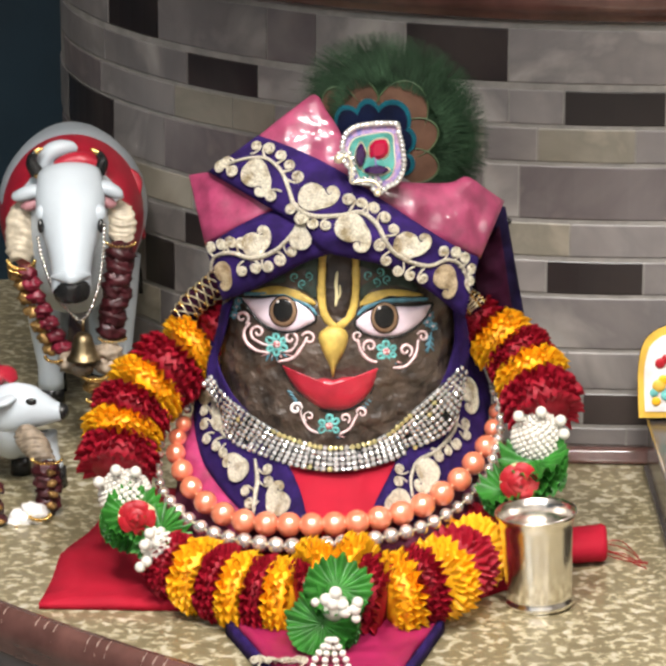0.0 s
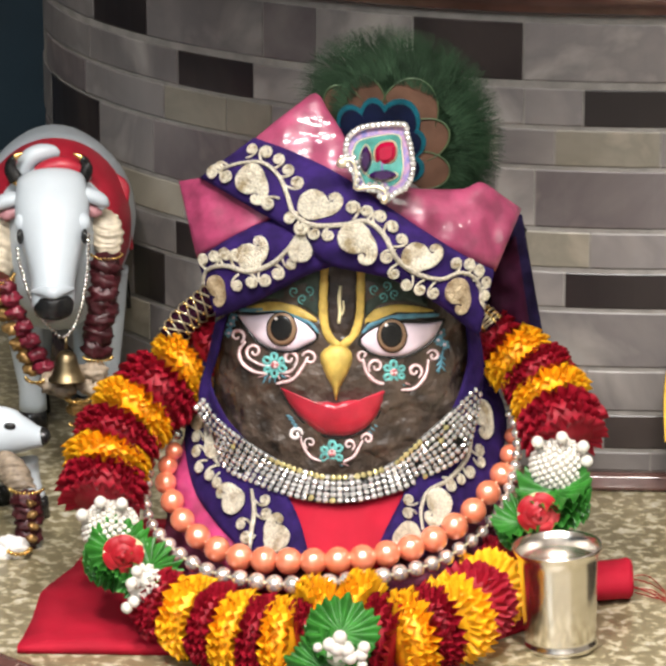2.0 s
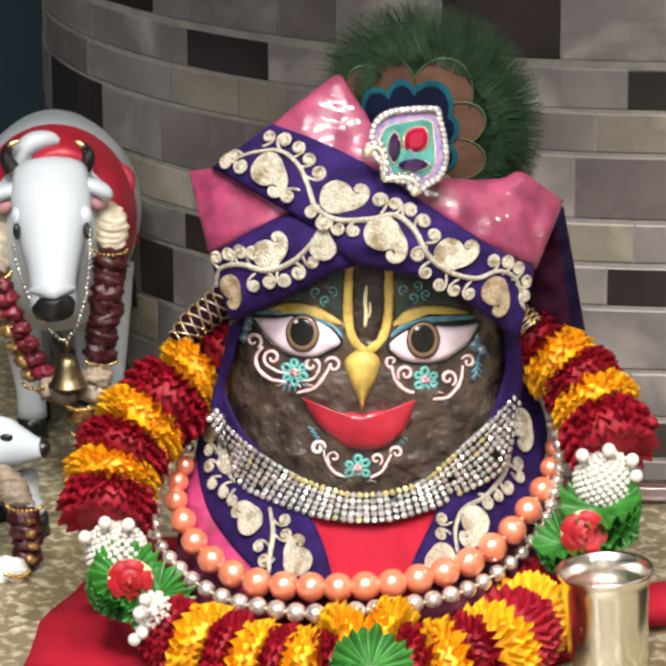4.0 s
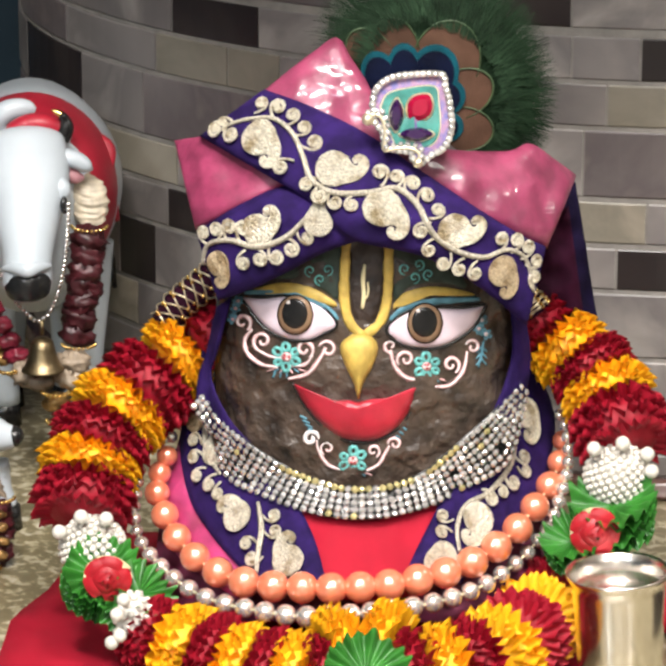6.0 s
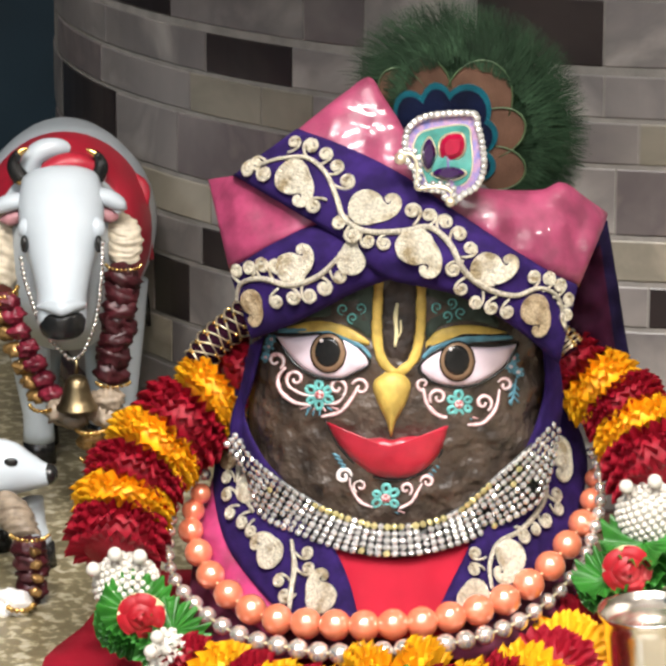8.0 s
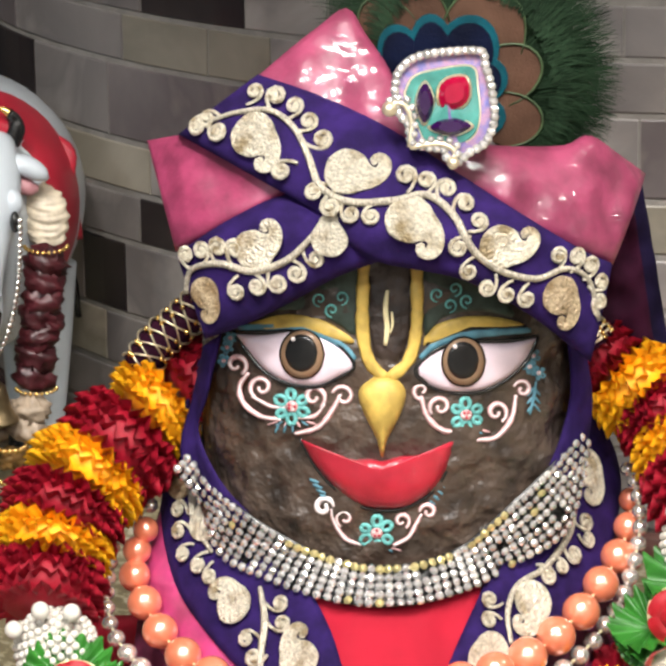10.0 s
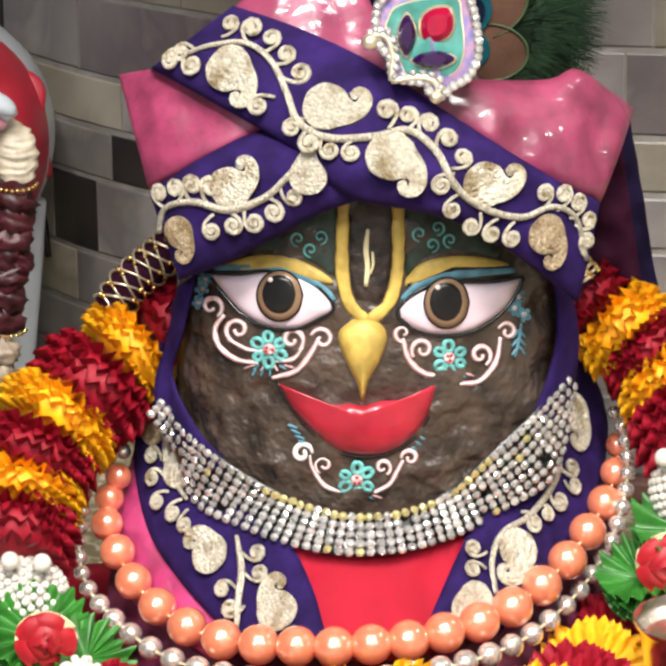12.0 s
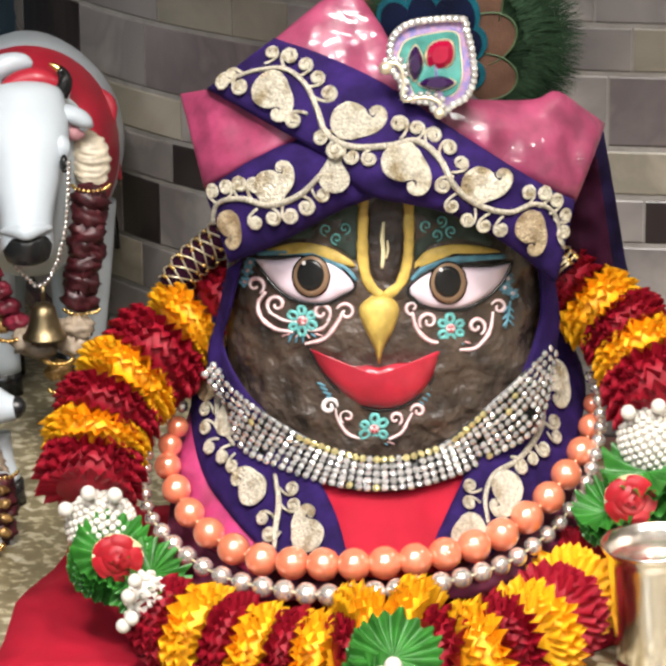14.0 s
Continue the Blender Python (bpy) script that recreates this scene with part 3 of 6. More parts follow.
def face_line(bm, pts, w, key, n=28, lift=0.0012, taper=True):
    """A raised painted stroke on the face; w in grid steps."""
    c = curve_through(pts, n)
    r = [w * K * (0.45 + 0.55 * math.sin(math.pi * (0.12 + 0.76 * i / (n - 1))) if taper else 1) for i in range(n)]
    r = [q * (0.86 if key == "pink_paint" else 1) * (1 + 0.22 * noise.noise(Vector((u * 0.09, v * 0.09, w)))) for q, (u, v) in zip(r, c)]
    tube(bm, [on_face(u, v, lift * 0.6) for u, v in c], r, 8, 0.4, SM[key])
    if key == "pink_paint" and w > 3.5:
        # a paler brush line down the middle of the stroke
        tube(bm, [on_face(u, v, lift * 0.6 + 0.00035) for u, v in c], [q * 0.42 for q in r], 6, 0.4, SM["white_paint"])


def face_blob(bm, outline, key, lift=0.001, dome=0.002, n=40, rings=6):
    """A raised painted patch with a rounded section, from a few outline points."""
    o = curve_through(list(outline) + [outline[0]], n + 1)[:-1]
    cu, cv = sum(p[0] for p in o) / n, sum(p[1] for p in o) / n
    rows = []
    for k in range(rings + 1):
        s = 1 - k / rings * 0.97
        h = lift + dome * math.sqrt(max(0, 1 - s * s))
        rows.append([on_face(cu + (u - cu) * s, cv + (v - cv) * s, h) for u, v in o])
    rows.insert(0, [on_face(u, v, -0.003) for u, v in o])
    skin(bm, rows, mi=SM[key])


def face_disc(bm, u, v, ru, rv, key, lift, dome=0.0006):
    face_blob(bm, [(u + ru * math.cos(a), v + rv * math.sin(a)) for a in (2 * math.pi * k / 10 for k in range(10))], key, lift, dome, 28, 4)


def scroll(bm, u, v, r, start, turns, key, w, hand=1, lift=0.0012):
    """A spiral stroke that ends at its eye (u, v)."""
    pts = []
    for k in range(15):
        t = k / 14
        a = radians(start) + hand * turns * 2 * math.pi * t
        q = r * (1 - 0.8 * t)
        pts.append((u + q * math.cos(a), v + q * math.sin(a)))
    face_line(bm, pts, w, key, 26, lift)


def flower(bm, u, v, r, key="teal_paint", heart="pink_paint", n=6):
    """Open petals drawn as loops round a dabbed heart."""
    for k in range(n):
        a = 2 * math.pi * (k + 0.06 * math.sin(3.1 * k + u)) / n + 0.5
        q = r * (0.40 + 0.06 * math.sin(2.3 * k + v))
        cu, cv = u + 0.92 * r * math.cos(a), v + 0.92 * r * math.sin(a)
        loop = [(cu + 0.95 * q * math.cos(b) * math.cos(a) - 0.75 * q * math.sin(b) * math.sin(a), cv + 0.95 * q * math.cos(b) * math.sin(a) + 0.75 * q * math.sin(b) * math.cos(a)) for b in (2 * math.pi * i / 8 for i in range(9))]
        face_line(bm, loop, max(1.6, 0.17 * r), key, 18, 0.0014 + 0.0001 * (k % 2), taper=False)
    face_disc(bm, u, v, r * 0.46, r * 0.42, heart, 0.0016, 0.0005)
    for k in range(5):
        a = 1.26 * k + u
        face_disc(bm, u + 0.24 * r * math.cos(a), v + 0.22 * r * math.sin(a), r * 0.11, r * 0.11, "white_paint" if k % 2 else "lip", 0.0022, 0.0003)


def painted_stone():
    bm = bmesh.new()
    # the boulder
    prof = curve_through([(500, 200), (530, 250), (570, 268), (650, 278), (740, 284), (830, 288), (900, 284), (960, 268), (1010, 240), (1060, 190), (1110, 120), (1180, 170), (1260, 210)], 110)
    rings = []
    for v, w in prof:
        ring = []
        for k in range(150):
            a = 2 * math.pi * k / 150
            c, s = math.cos(a), math.sin(a)
            u = 805 + w * (abs(c) ** 0.8) * (1 if c > 0 else -1)
            y = face_y(u, v) + 0.012 * abs(c) ** 6 if s >= 0 else 0.045 + 0.055 * abs(s)
            if s >= 0 and abs(c) > 0.98:
                y = 0.04
            p = G(u, v, y)
            q = Vector((p.x * 45, p.y * 45, p.z * 60))
            rough = 0.4 if (v <= 845 and abs(u - 800) <= 215) or abs(u - 775) < 108 else 1.0
            p.y -= rough * (0.0042 * noise.noise(q) + 0.0034 * (0.5 - abs(noise.noise(q * 1.9 + Vector((3, 1, 7))))) + 0.0012 * noise.noise(q * 4.6))
            ring.append(p)
        rings.append(ring)
    skin(bm, rings, mi=0)
    # brow mark: yellow fork, white seed
    face_line(bm, [(762, 560), (758, 640), (757, 700), (766, 745), (790, 772)], 9.5, "yellow", lift=0.002, taper=False)
    face_line(bm, [(838, 560), (838, 640), (836, 700), (824, 745), (795, 772)], 9, "yellow", lift=0.002, taper=False)
    face_blob(bm, [(768, 566), (800, 562), (832, 566), (829, 640), (826, 698), (814, 740), (794, 758), (776, 740), (768, 698), (767, 640)], "brow_dark", 0.0004, 0.0008)
    face_line(bm, [(794, 640), (791, 668), (793, 695), (790, 722)], 4.2, "cream", 16, 0.003)
    face_line(bm, [(800, 672), (801, 690), (797, 704)], 2.2, "cream", 8, 0.003)
    # nose
    face_blob(bm, [(772, 768), (752, 785), (751, 805), (762, 832), (776, 862), (784, 890), (792, 862), (808, 832), (819, 802), (816, 782), (798, 768)], "yellow", 0.001, 0.006, 50, 8)
    # brows
    face_blob(bm, [(590, 686), (640, 674), (690, 680), (728, 700), (745, 716), (728, 716), (690, 698), (640, 690), (600, 696)], "yellow", 0.001, 0.0012, 60, 4)
    face_blob(bm, [(848, 712), (868, 692), (910, 681), (960, 684), (1000, 696), (960, 698), (905, 698), (868, 712), (848, 724)], "yellow", 0.001, 0.0012, 60, 4)
    # eyes
    for pts, lid, line, c in (
        ([(570, 702), (610, 704), (660, 700), (705, 712), (742, 750), (720, 768), (690, 780), (650, 776), (612, 754)], [(575, 693), (640, 692), (690, 702), (730, 724), (745, 742)], [(566, 698), (620, 699), (665, 697), (708, 709), (744, 750), (716, 771), (688, 782), (648, 778), (608, 756), (570, 706)], (667, 733)),
        ([(1016, 716), (975, 722), (915, 722), (870, 732), (836, 760), (856, 782), (890, 792), (935, 790), (975, 770), (1000, 746)], [(1008, 704), (950, 706), (900, 711), (862, 724), (842, 742)], [(1020, 713), (975, 718), (915, 718), (868, 729), (834, 760), (856, 785), (890, 796), (936, 793), (977, 773), (1004, 746), (1020, 714)], (906, 748)),
    ):
        face_blob(bm, pts, "eye_white", 0.0012, 0.0028, 60, 6)
        face_line(bm, line, 2.4, "black", 60, 0.0026, taper=False)
        face_line(bm, lid, 6.4, "blue_paint", 30, 0.002)
        face_disc(bm, c[0], c[1], 34, 38, "black", 0.0040, 0.0006)
        face_disc(bm, c[0], c[1], 31.5, 35.5, "iris", 0.0044, 0.0007)
        face_disc(bm, c[0] - 1, c[1] - 2, 24, 28, "black", 0.0049, 0.0006)
        # white dot drawn on the pupil as its highlight
        face_disc(bm, c[0] - 13, c[1] - 23, 3.5, 3.5, "white_paint", 0.0054, 0.0004)
    # mouth
    face_blob(bm, [(664, 860), (700, 880), (740, 891), (765, 890), (784, 894), (808, 888), (840, 886), (868, 878), (890, 867), (880, 905), (858, 938), (825, 960), (790, 966), (750, 958), (712, 930), (685, 898)], "lip", 0.0012, 0.0062, 90, 10)
    face_line(bm, [(662, 858), (684, 900), (712, 934), (750, 962), (790, 970), (826, 963), (860, 941), (883, 906), (892, 866)], 2.2, "black", 40, 0.001, taper=False)
    # scrolls on the cheeks
    P_ = "pink_paint"
    face_line(bm, [(588, 760), (575, 780), (580, 805), (605, 825), (635, 830)], 5, P_)
    scroll(bm, 570, 748, 17, 60, -1.1, P_, 4.5)
    face_line(bm, [(645, 812), (620, 810), (592, 795)], 4, P_)
    scroll(bm, 607, 782, 18, 120, 1.2, P_, 4.5)
    face_line(bm, [(655, 852), (690, 842), (712, 815), (722, 795)], 5, P_)
    scroll(bm, 727, 797, 17, 200, 1.1, P_, 4.5)
    face_line(bm, [(660, 828), (685, 825), (700, 808)], 4, P_)
    scroll(bm, 684, 797, 18, 60, -1.2, P_, 4.5)
    flower(bm, 651, 811, 20)
    for d in range(3):
        face_line(bm, [(632 + d * 10, 838), (626 + d * 13, 850)], 1.8, "blue_paint", 6)
    face_line(bm, [(842, 798), (852, 830), (875, 850), (905, 852)], 5, P_)
    scroll(bm, 843, 790, 14, 80, 1.0, P_, 4.2)
    scroll(bm, 871, 815, 17, 140, 1.2, P_, 4.5)
    face_line(bm, [(925, 866), (955, 862), (978, 835), (985, 800)], 5, P_)
    scroll(bm, 995, 792, 14, 200, 1.1, P_, 4.2)
    scroll(bm, 955, 825, 17, 60, -1.2, P_, 4.5)
    flower(bm, 910, 828, 19, "teal_paint", "pink_paint")
    for u, v in ((1012, 742), (1020, 768), (1006, 758)):
        flower(bm, u, v, 8, "blue_paint", "white_paint", 5)
    face_line(bm, [(1016, 780), (1012, 805), (1006, 830)], 2.4, "blue_paint", 8)
    for d in (-1, 1):
        for k in range(3):
            face_line(bm, [(1012, 790 + 12 * k), (1012 + d * 10, 802 + 12 * k)], 2.2, "blue_paint", 6)
    for u, v in ((557, 722), (552, 742), (562, 708)):
        flower(bm, u, v, 7, "blue_paint", "pink_paint", 5)
    # chin
    flower(bm, 775, 1003, 20)
    face_line(bm, [(752, 1020), (728, 1010), (712, 985), (708, 965)], 4.5, P_)
    scroll(bm, 697, 962, 15, 0, -1.2, "white_paint", 4.5)
    scroll(bm, 728, 980, 14, 120, 1.1, P_, 4)
    face_line(bm, [(800, 1022), (822, 1010), (834, 990), (842, 975)], 4.5, P_)
    scroll(bm, 852, 972, 13, 180, 1.1, P_, 4.2)
    scroll(bm, 812, 985, 13, 60, -1.1, P_, 4)
    for s in range(4):
        face_line(bm, [(676 + 5 * s, 920 + 8 * s), (690 + 5 * s, 926 + 8 * s)], 2.6, "blue_paint", 6)
        face_line(bm, [(854 + 6 * s, 956 - 8 * s), (862 + 6 * s, 962 - 8 * s)], 2.6, "blue_paint", 6)
    # forehead scrolls, dark green
    face_blob(bm, [(628, 668), (655, 640), (700, 605), (748, 585), (748, 700), (725, 692), (692, 674), (655, 667)], "green_paint", 0.0004, 0.0006)
    face_blob(bm, [(848, 585), (900, 608), (960, 648), (985, 684), (950, 676), (905, 674), (868, 686), (848, 704)], "green_paint", 0.0004, 0.0006)
    for u, v, h in ((694, 652, 1), (726, 650, -1), (712, 668, 1), (868, 648, 1), (894, 640, -1), (912, 658, 1), (886, 664, -1)):
        scroll(bm, u, v, 11, 90, 1.2 * h, "teal_paint", 1.7, 1, 0.0035)
    # fine sprigs under the cheek flowers and the eye corners
    for cu, cv in ((651, 811), (910, 828), (775, 1003)):
        for d in (-3, -2, -1, 1, 2, 3):
            face_line(bm, [(cu + 7 * d, cv + 22), (cu + 12 * d, cv + 33 - 2 * abs(d))], 1.8, "pink_paint" if d % 2 else "blue_paint", 6)
    # ink edges of the brows
    face_line(bm, [(588, 694), (640, 690), (690, 700), (728, 718)], 1.6, "black", 30, 0.002, taper=False)
    face_line(bm, [(850, 722), (868, 712), (905, 700), (960, 699), (1002, 698)], 1.6, "black", 30, 0.002, taper=False)
    return solid("stone_statue", bm, [M[k] for k in STONE_MATS], "dark brown stone idol with painted eyes and red smile", "statue")


painted_stone()


# ---------------------------------------------------------------- the robe under the chin
def robe_y(u, v):
    return 0.012 - 0.062 * max(0, (v - 880)) / 300 + 0.052 * ((u - 790) / 330) ** 2


def hat_y(u, v):
    a = min(0.97, abs(u - 808) / 400)
    return 0.045 - 0.082 * math.sqrt(1 - a * a) + 0.05 * max(0, (560 - v)) / 300


def shifted(f, d):
    return lambda u, v: f(u, v) + d


# shared embroidery pieces, unit size
def paisley_mesh(name, material):
    bm = bmesh.new()
    spine = curve_through([(-1.0, 0.0, 0.02), (-0.93, 0.0, 0.40), (-0.62, 0.0, 0.80), (-0.12, 0.0, 0.97), (0.36, -0.06, 0.84), (0.76, -0.10, 0.58), (1.12, -0.02, 0.40), (1.36, 0.24, 0.31), (1.36, 0.56, 0.29), (1.12, 0.72, 0.26), (0.94, 0.58, 0.20), (1.02, 0.46, 0.06)], 40)
    rings = []
    for i, (x, y, r) in enumerate(spine):
        a, b = spine[max(0, i - 1)], spine[min(len(spine) - 1, i + 1)]
        t = Vector((b[0] - a[0], b[1] - a[1], 0)).normalized()
        s = Vector((-t.y, t.x, 0))
        ring = []
        for k in range(36):
            q = 2 * math.pi * k / 36
            # rows of laid thread run along the motif, with a thicker cord at its rim
            row = 0.022 * math.cos(9 * math.acos(max(-1, min(1, math.cos(q))))) + 0.07 * max(0, abs(math.cos(q)) - 0.72) / 0.28
            ring.append(Vector((x, y, 0)) + s * (r * (1 + 0.015 * math.sin(5.3 * i)) * math.cos(q)) + Vector((0, 0, max(-0.05, 0.20 * r ** 0.6 * math.sin(q) + (row * min(1, 2 * r) if math.sin(q) > 0 else 0)))))
        rings.append(ring)
    skin(bm, rings)
    return finish(bm, name, material)


def curl_mesh(name, material):
    bm = bmesh.new()
    pts = [(0.55, -1.75, 0.06), (0.85, -1.15, 0.08), (1.0, -0.5, 0.1)]
    for k in range(24):
        t = k / 23
        a = 2 * math.pi * 1.4 * t
        q = 1.0 - 0.74 * t
        pts.append((q * math.cos(a), q * math.sin(a), 0.1 + 0.12 * t))
    rings = []
    for i, p in enumerate(pts):
        a, b = Vector(pts[max(0, i - 1)]), Vector(pts[min(len(pts) - 1, i + 1)])
        t = (b - a).normalized()
        s = t.cross(Vector((0, 0, 1))).normalized()
        r = 0.30 * (0.45 + 0.55 * math.sin(math.pi * (0.1 + 0.8 * i / (len(pts) - 1)))) * (1 + 0.1 * math.sin(2.9 * i))
        rings.append([Vector(p) + s * (r * math.cos(q)) + Vector((0, 0, r * math.sin(q))) for q in (2 * math.pi * k / 7 for k in range(7))])
    skin(bm, rings)
    ball(bm, (0, 0, 0.1), 0.34, (1, 1, 0.7), 8)
    return finish(bm, name, material)


PAISLEY, PAISLEY_DULL, CURL = paisley_mesh("paisley", M["zari"]), paisley_mesh("paisley_dull", M["zari_dull"]), curl_mesh("curl", M["zari"])
rnd_e = random.Random(3)


def embroider(owner, depth, paisleys, curls, vines):
    """Raised thread motifs on a cloth: paisleys (u, v, size, turn, mirrored, dull), curls (u, v), vines (lines)."""
    for u, v, s, turn, mir, dull in paisleys:
        inst("paisley_motif", PAISLEY_DULL if dull else PAISLEY, owner, frame_on(u, v, depth, 0.84 * s * K, turn, mir, 0.0008))
    spots = [q for line in vines for q in curve_through(line, 40)]
    for u, v in curls:
        n = min(spots, key=lambda q: math.dist(q, (u, v)))
        mir = rnd_e.random() < 0.3
        # the stem of each curl springs from the vine
        way = math.degrees(math.atan2(v - n[1], n[0] - u))
        stem = math.degrees(math.atan2(-1.75, 0.55))
        inst("curl_motif", CURL, owner, frame_on(u, v, depth, 13.0 * K * (0.9 + 0.2 * rnd_e.random()), way + (stem if mir else -stem) + rnd_e.uniform(-18, 18), mir, 0.0006))
    for line in vines:
        c = curve_through(line, 6 * len(line))
        bm = bmesh.new()
        tube(bm, [G(u, v, depth(u, v) - 0.0014) for u, v in c], [5.6 * K * (0.6 + 0.45 * math.sin(math.pi * i / (len(c) - 1))) for i in range(len(c))], 8, 0.7)
        part("vine_motif", bm, M["zari_vine"], owner)


# ---------------------------------------------------------------- turban
turban = thing("turban", G(805, 640, 0.03), "pink satin turban with crossed purple embroidered bands", "headdress")
bm = bmesh.new()
rings = []
for v, w in curve_through([(452, 250), (500, 310), (560, 318), (620, 308), (690, 284), (735, 268)], 24):
    rings.append([G(812 + w * math.cos(a), v, 0.052 - (0.07 if math.sin(a) > 0 else 0.05) * math.sin(a)) for a in (2 * math.pi * k / 48 for k in range(48))])
skin(bm, rings)
part("lining", bm, M["purple"], turban, "dark purple inner cloth")
bm = bmesh.new()
sheet(bm, [(444, 412), (470, 408), (505, 403)], [(483, 578), (560, 538), (650, 492)], shifted(hat_y, -0.002), 20, 16, 0.012, 0.004, 0.003)
part("left_fold", bm, M["pink"], turban, "pink satin fold")
bm = bmesh.new()
sheet(bm, [(606, 322), (660, 278), (700, 248), (742, 222), (770, 262), (805, 320), (830, 400)], [(640, 350), (690, 370), (730, 395), (760, 412), (790, 425), (815, 430), (836, 435)], shifted(hat_y, -0.003), 34, 14, 0.02, 0.004, 0.004)
part("peak_fold", bm, M["pink_film"], turban, "pointed pink satin fold under clear film")
bm = bmesh.new()
sheet(bm, [(838, 436), (900, 424), (975, 430), (1060, 430), (1100, 416), (1150, 448), (1188, 474)], [(852, 462), (935, 502), (1000, 545), (1050, 575), (1090, 598), (1115, 606), (1130, 610)], shifted(hat_y, -0.003), 34, 14, 0.02, 0.005, 0.004)
part("right_fold", bm, M["pink_film"], turban, "pink satin fold under clear film")
bm = bmesh.new()
sheet(bm, [(1100, 520), (1150, 490), (1190, 486)], [(1120, 770), (1190, 760), (1236, 752)], lambda u, v: 0.062 + 0.0001 * (u - 1100), 14, 24, 0.02, 0.006, 0.014)
part("back_drape", bm, M["navy_cloth"], turban, "blue-black cloth hanging behind")
bm = bmesh.new()
sheet(bm, [(1120, 600), (1150, 560), (1176, 530)], [(1120, 780), (1165, 770), (1212, 765)], lambda u, v: 0.054 + 0.0001 * (u - 1100), 14, 20, 0.006, 0.004, 0.012)
part("maroon_drape", bm, M["maroon_dark"], turban, "maroon cloth strip hanging behind")

# lower left band, then the crossing band over it
b2 = shifted(hat_y, -0.006)
bm = bmesh.new()
sheet(bm, [(484, 582), (530, 550), (580, 522), (640, 498), (720, 500)], [(524, 708), (580, 688), (650, 655), (720, 618), (800, 590)], b2, 44, 16, 0.012, 0.006, 0.003)
band_low = part("lower_band", bm, M["purple"], turban, "purple velvet band with pale gold embroidery")
b1 = shifted(hat_y, -0.013)
bm = bmesh.new()
sheet(bm, [(608, 318), (700, 352), (800, 402), (900, 470), (1000, 536), (1080, 584), (1128, 606)], [(490, 404), (610, 475), (700, 530), (765, 592), (900, 625), (1000, 678), (1094, 752)], b1, 60, 18, 0.012, 0.006, 0.003)
band_top = part("crossing_band", bm, M["purple"], turban, "purple velvet band with pale gold embroidery")
embroider(band_low, shifted(b2, -0.0058), [(600, 576, 38, 28, False, False), (708, 560, 33, 80, True, False), (527, 640, 30, -70, True, True)],
          [(500, 582), (522, 576), (546, 571), (571, 574), (572, 636), (602, 629), (632, 625), (659, 611), (687, 590)],
          [[(496, 640), (505, 605), (545, 596), (595, 608), (645, 592), (680, 560), (705, 528)]])
embroider(band_top, shifted(b1, -0.0058),
          [(602, 410, 42, -40, True, False), (738, 466, 42, -8, False, False), (826, 538, 44, -40, True, False), (958, 578, 40, -4, False, False), (1046, 652, 36, -48, True, True)],
          [(520, 394), (549, 402), (535, 384), (604, 345), (635, 352), (661, 367), (681, 390), (700, 417), (640, 462), (686, 494), (710, 516), (738, 527), (768, 531),
           (820, 472), (850, 480), (879, 492), (905, 514), (925, 541), (894, 577), (909, 612), (936, 636), (965, 647), (994, 654),
           (1042, 592), (1070, 594), (1091, 607), (1106, 632), (1104, 662)],
          [[(540, 385), (575, 374), (625, 372), (660, 400), (680, 445), (695, 485), (735, 508), (800, 508), (850, 500), (888, 530), (915, 580), (955, 612), (1010, 626), (1055, 612), (1090, 630), (1106, 690)]])

# ---------------------------------------------------------------- robe
robe = thing("robe", G(790, 1210, -0.02), "purple and red cloth robe with pale gold embroidered borders", "robe")
bm = bmesh.new()
rings = []
for v, w in curve_through([(800, 285), (900, 320), (1000, 350), (1100, 372), (1200, 385), (1300, 380)], 20):
    rings.append([G(795 + w * math.cos(a), v, robe_y(795 + 0.9 * w * math.cos(a), v) + 0.012 if math.sin(a) >= 0 else 0.07) for a in (2 * math.pi * k / 48 for k in range(48))])
skin(bm, rings)
part("under_cloth", bm, M["maroon"], robe, "dark maroon under cloth")
bm = bmesh.new()
sheet(bm, [(660, 1080), (790, 1100), (930, 1085)], [(690, 1250), (790, 1260), (900, 1250)], shifted(robe_y, -0.002), 24, 12, 0.006, 0.002, 0.002)
part("red_front", bm, M["red_cloth"], robe, "plain bright red cloth front")
bm = bmesh.new()
sheet(bm, [(445, 990), (425, 1080), (450, 1180), (560, 1260)], [(470, 950), (490, 1060), (540, 1160), (600, 1230)], shifted(robe_y, -0.002), 26, 10, 0.006, 0.003, 0.003)
part("pink_edge", bm, M["pink_bright"], robe, "shiny pink satin edge")
lap = shifted(robe_y, -0.006)
bm = bmesh.new()
sheet(bm, [(532, 730), (505, 800), (498, 850), (530, 900), (600, 985), (670, 1080), (705, 1150), (725, 1225)], [(515, 745), (488, 830), (468, 900), (455, 980), (475, 1080), (520, 1150), (570, 1205), (600, 1240)], lap, 50, 14, 0.006, 0.003, 0.002)
lapel_l = part("left_lapel", bm, M["purple"], robe, "purple border with raised pale gold motifs")
bm = bmesh.new()
sheet(bm, [(1075, 730), (1090, 800), (1085, 850), (1065, 900), (1010, 985), (950, 1060), (905, 1140), (868, 1215)], [(1108, 760), (1125, 840), (1150, 900), (1155, 960), (1130, 1050), (1075, 1120), (1020, 1180), (975, 1230)], lap, 50, 14, 0.006, 0.003, 0.002)
lapel_r = part("right_lapel", bm, M["purple"], robe, "purple border with raised pale gold motifs")
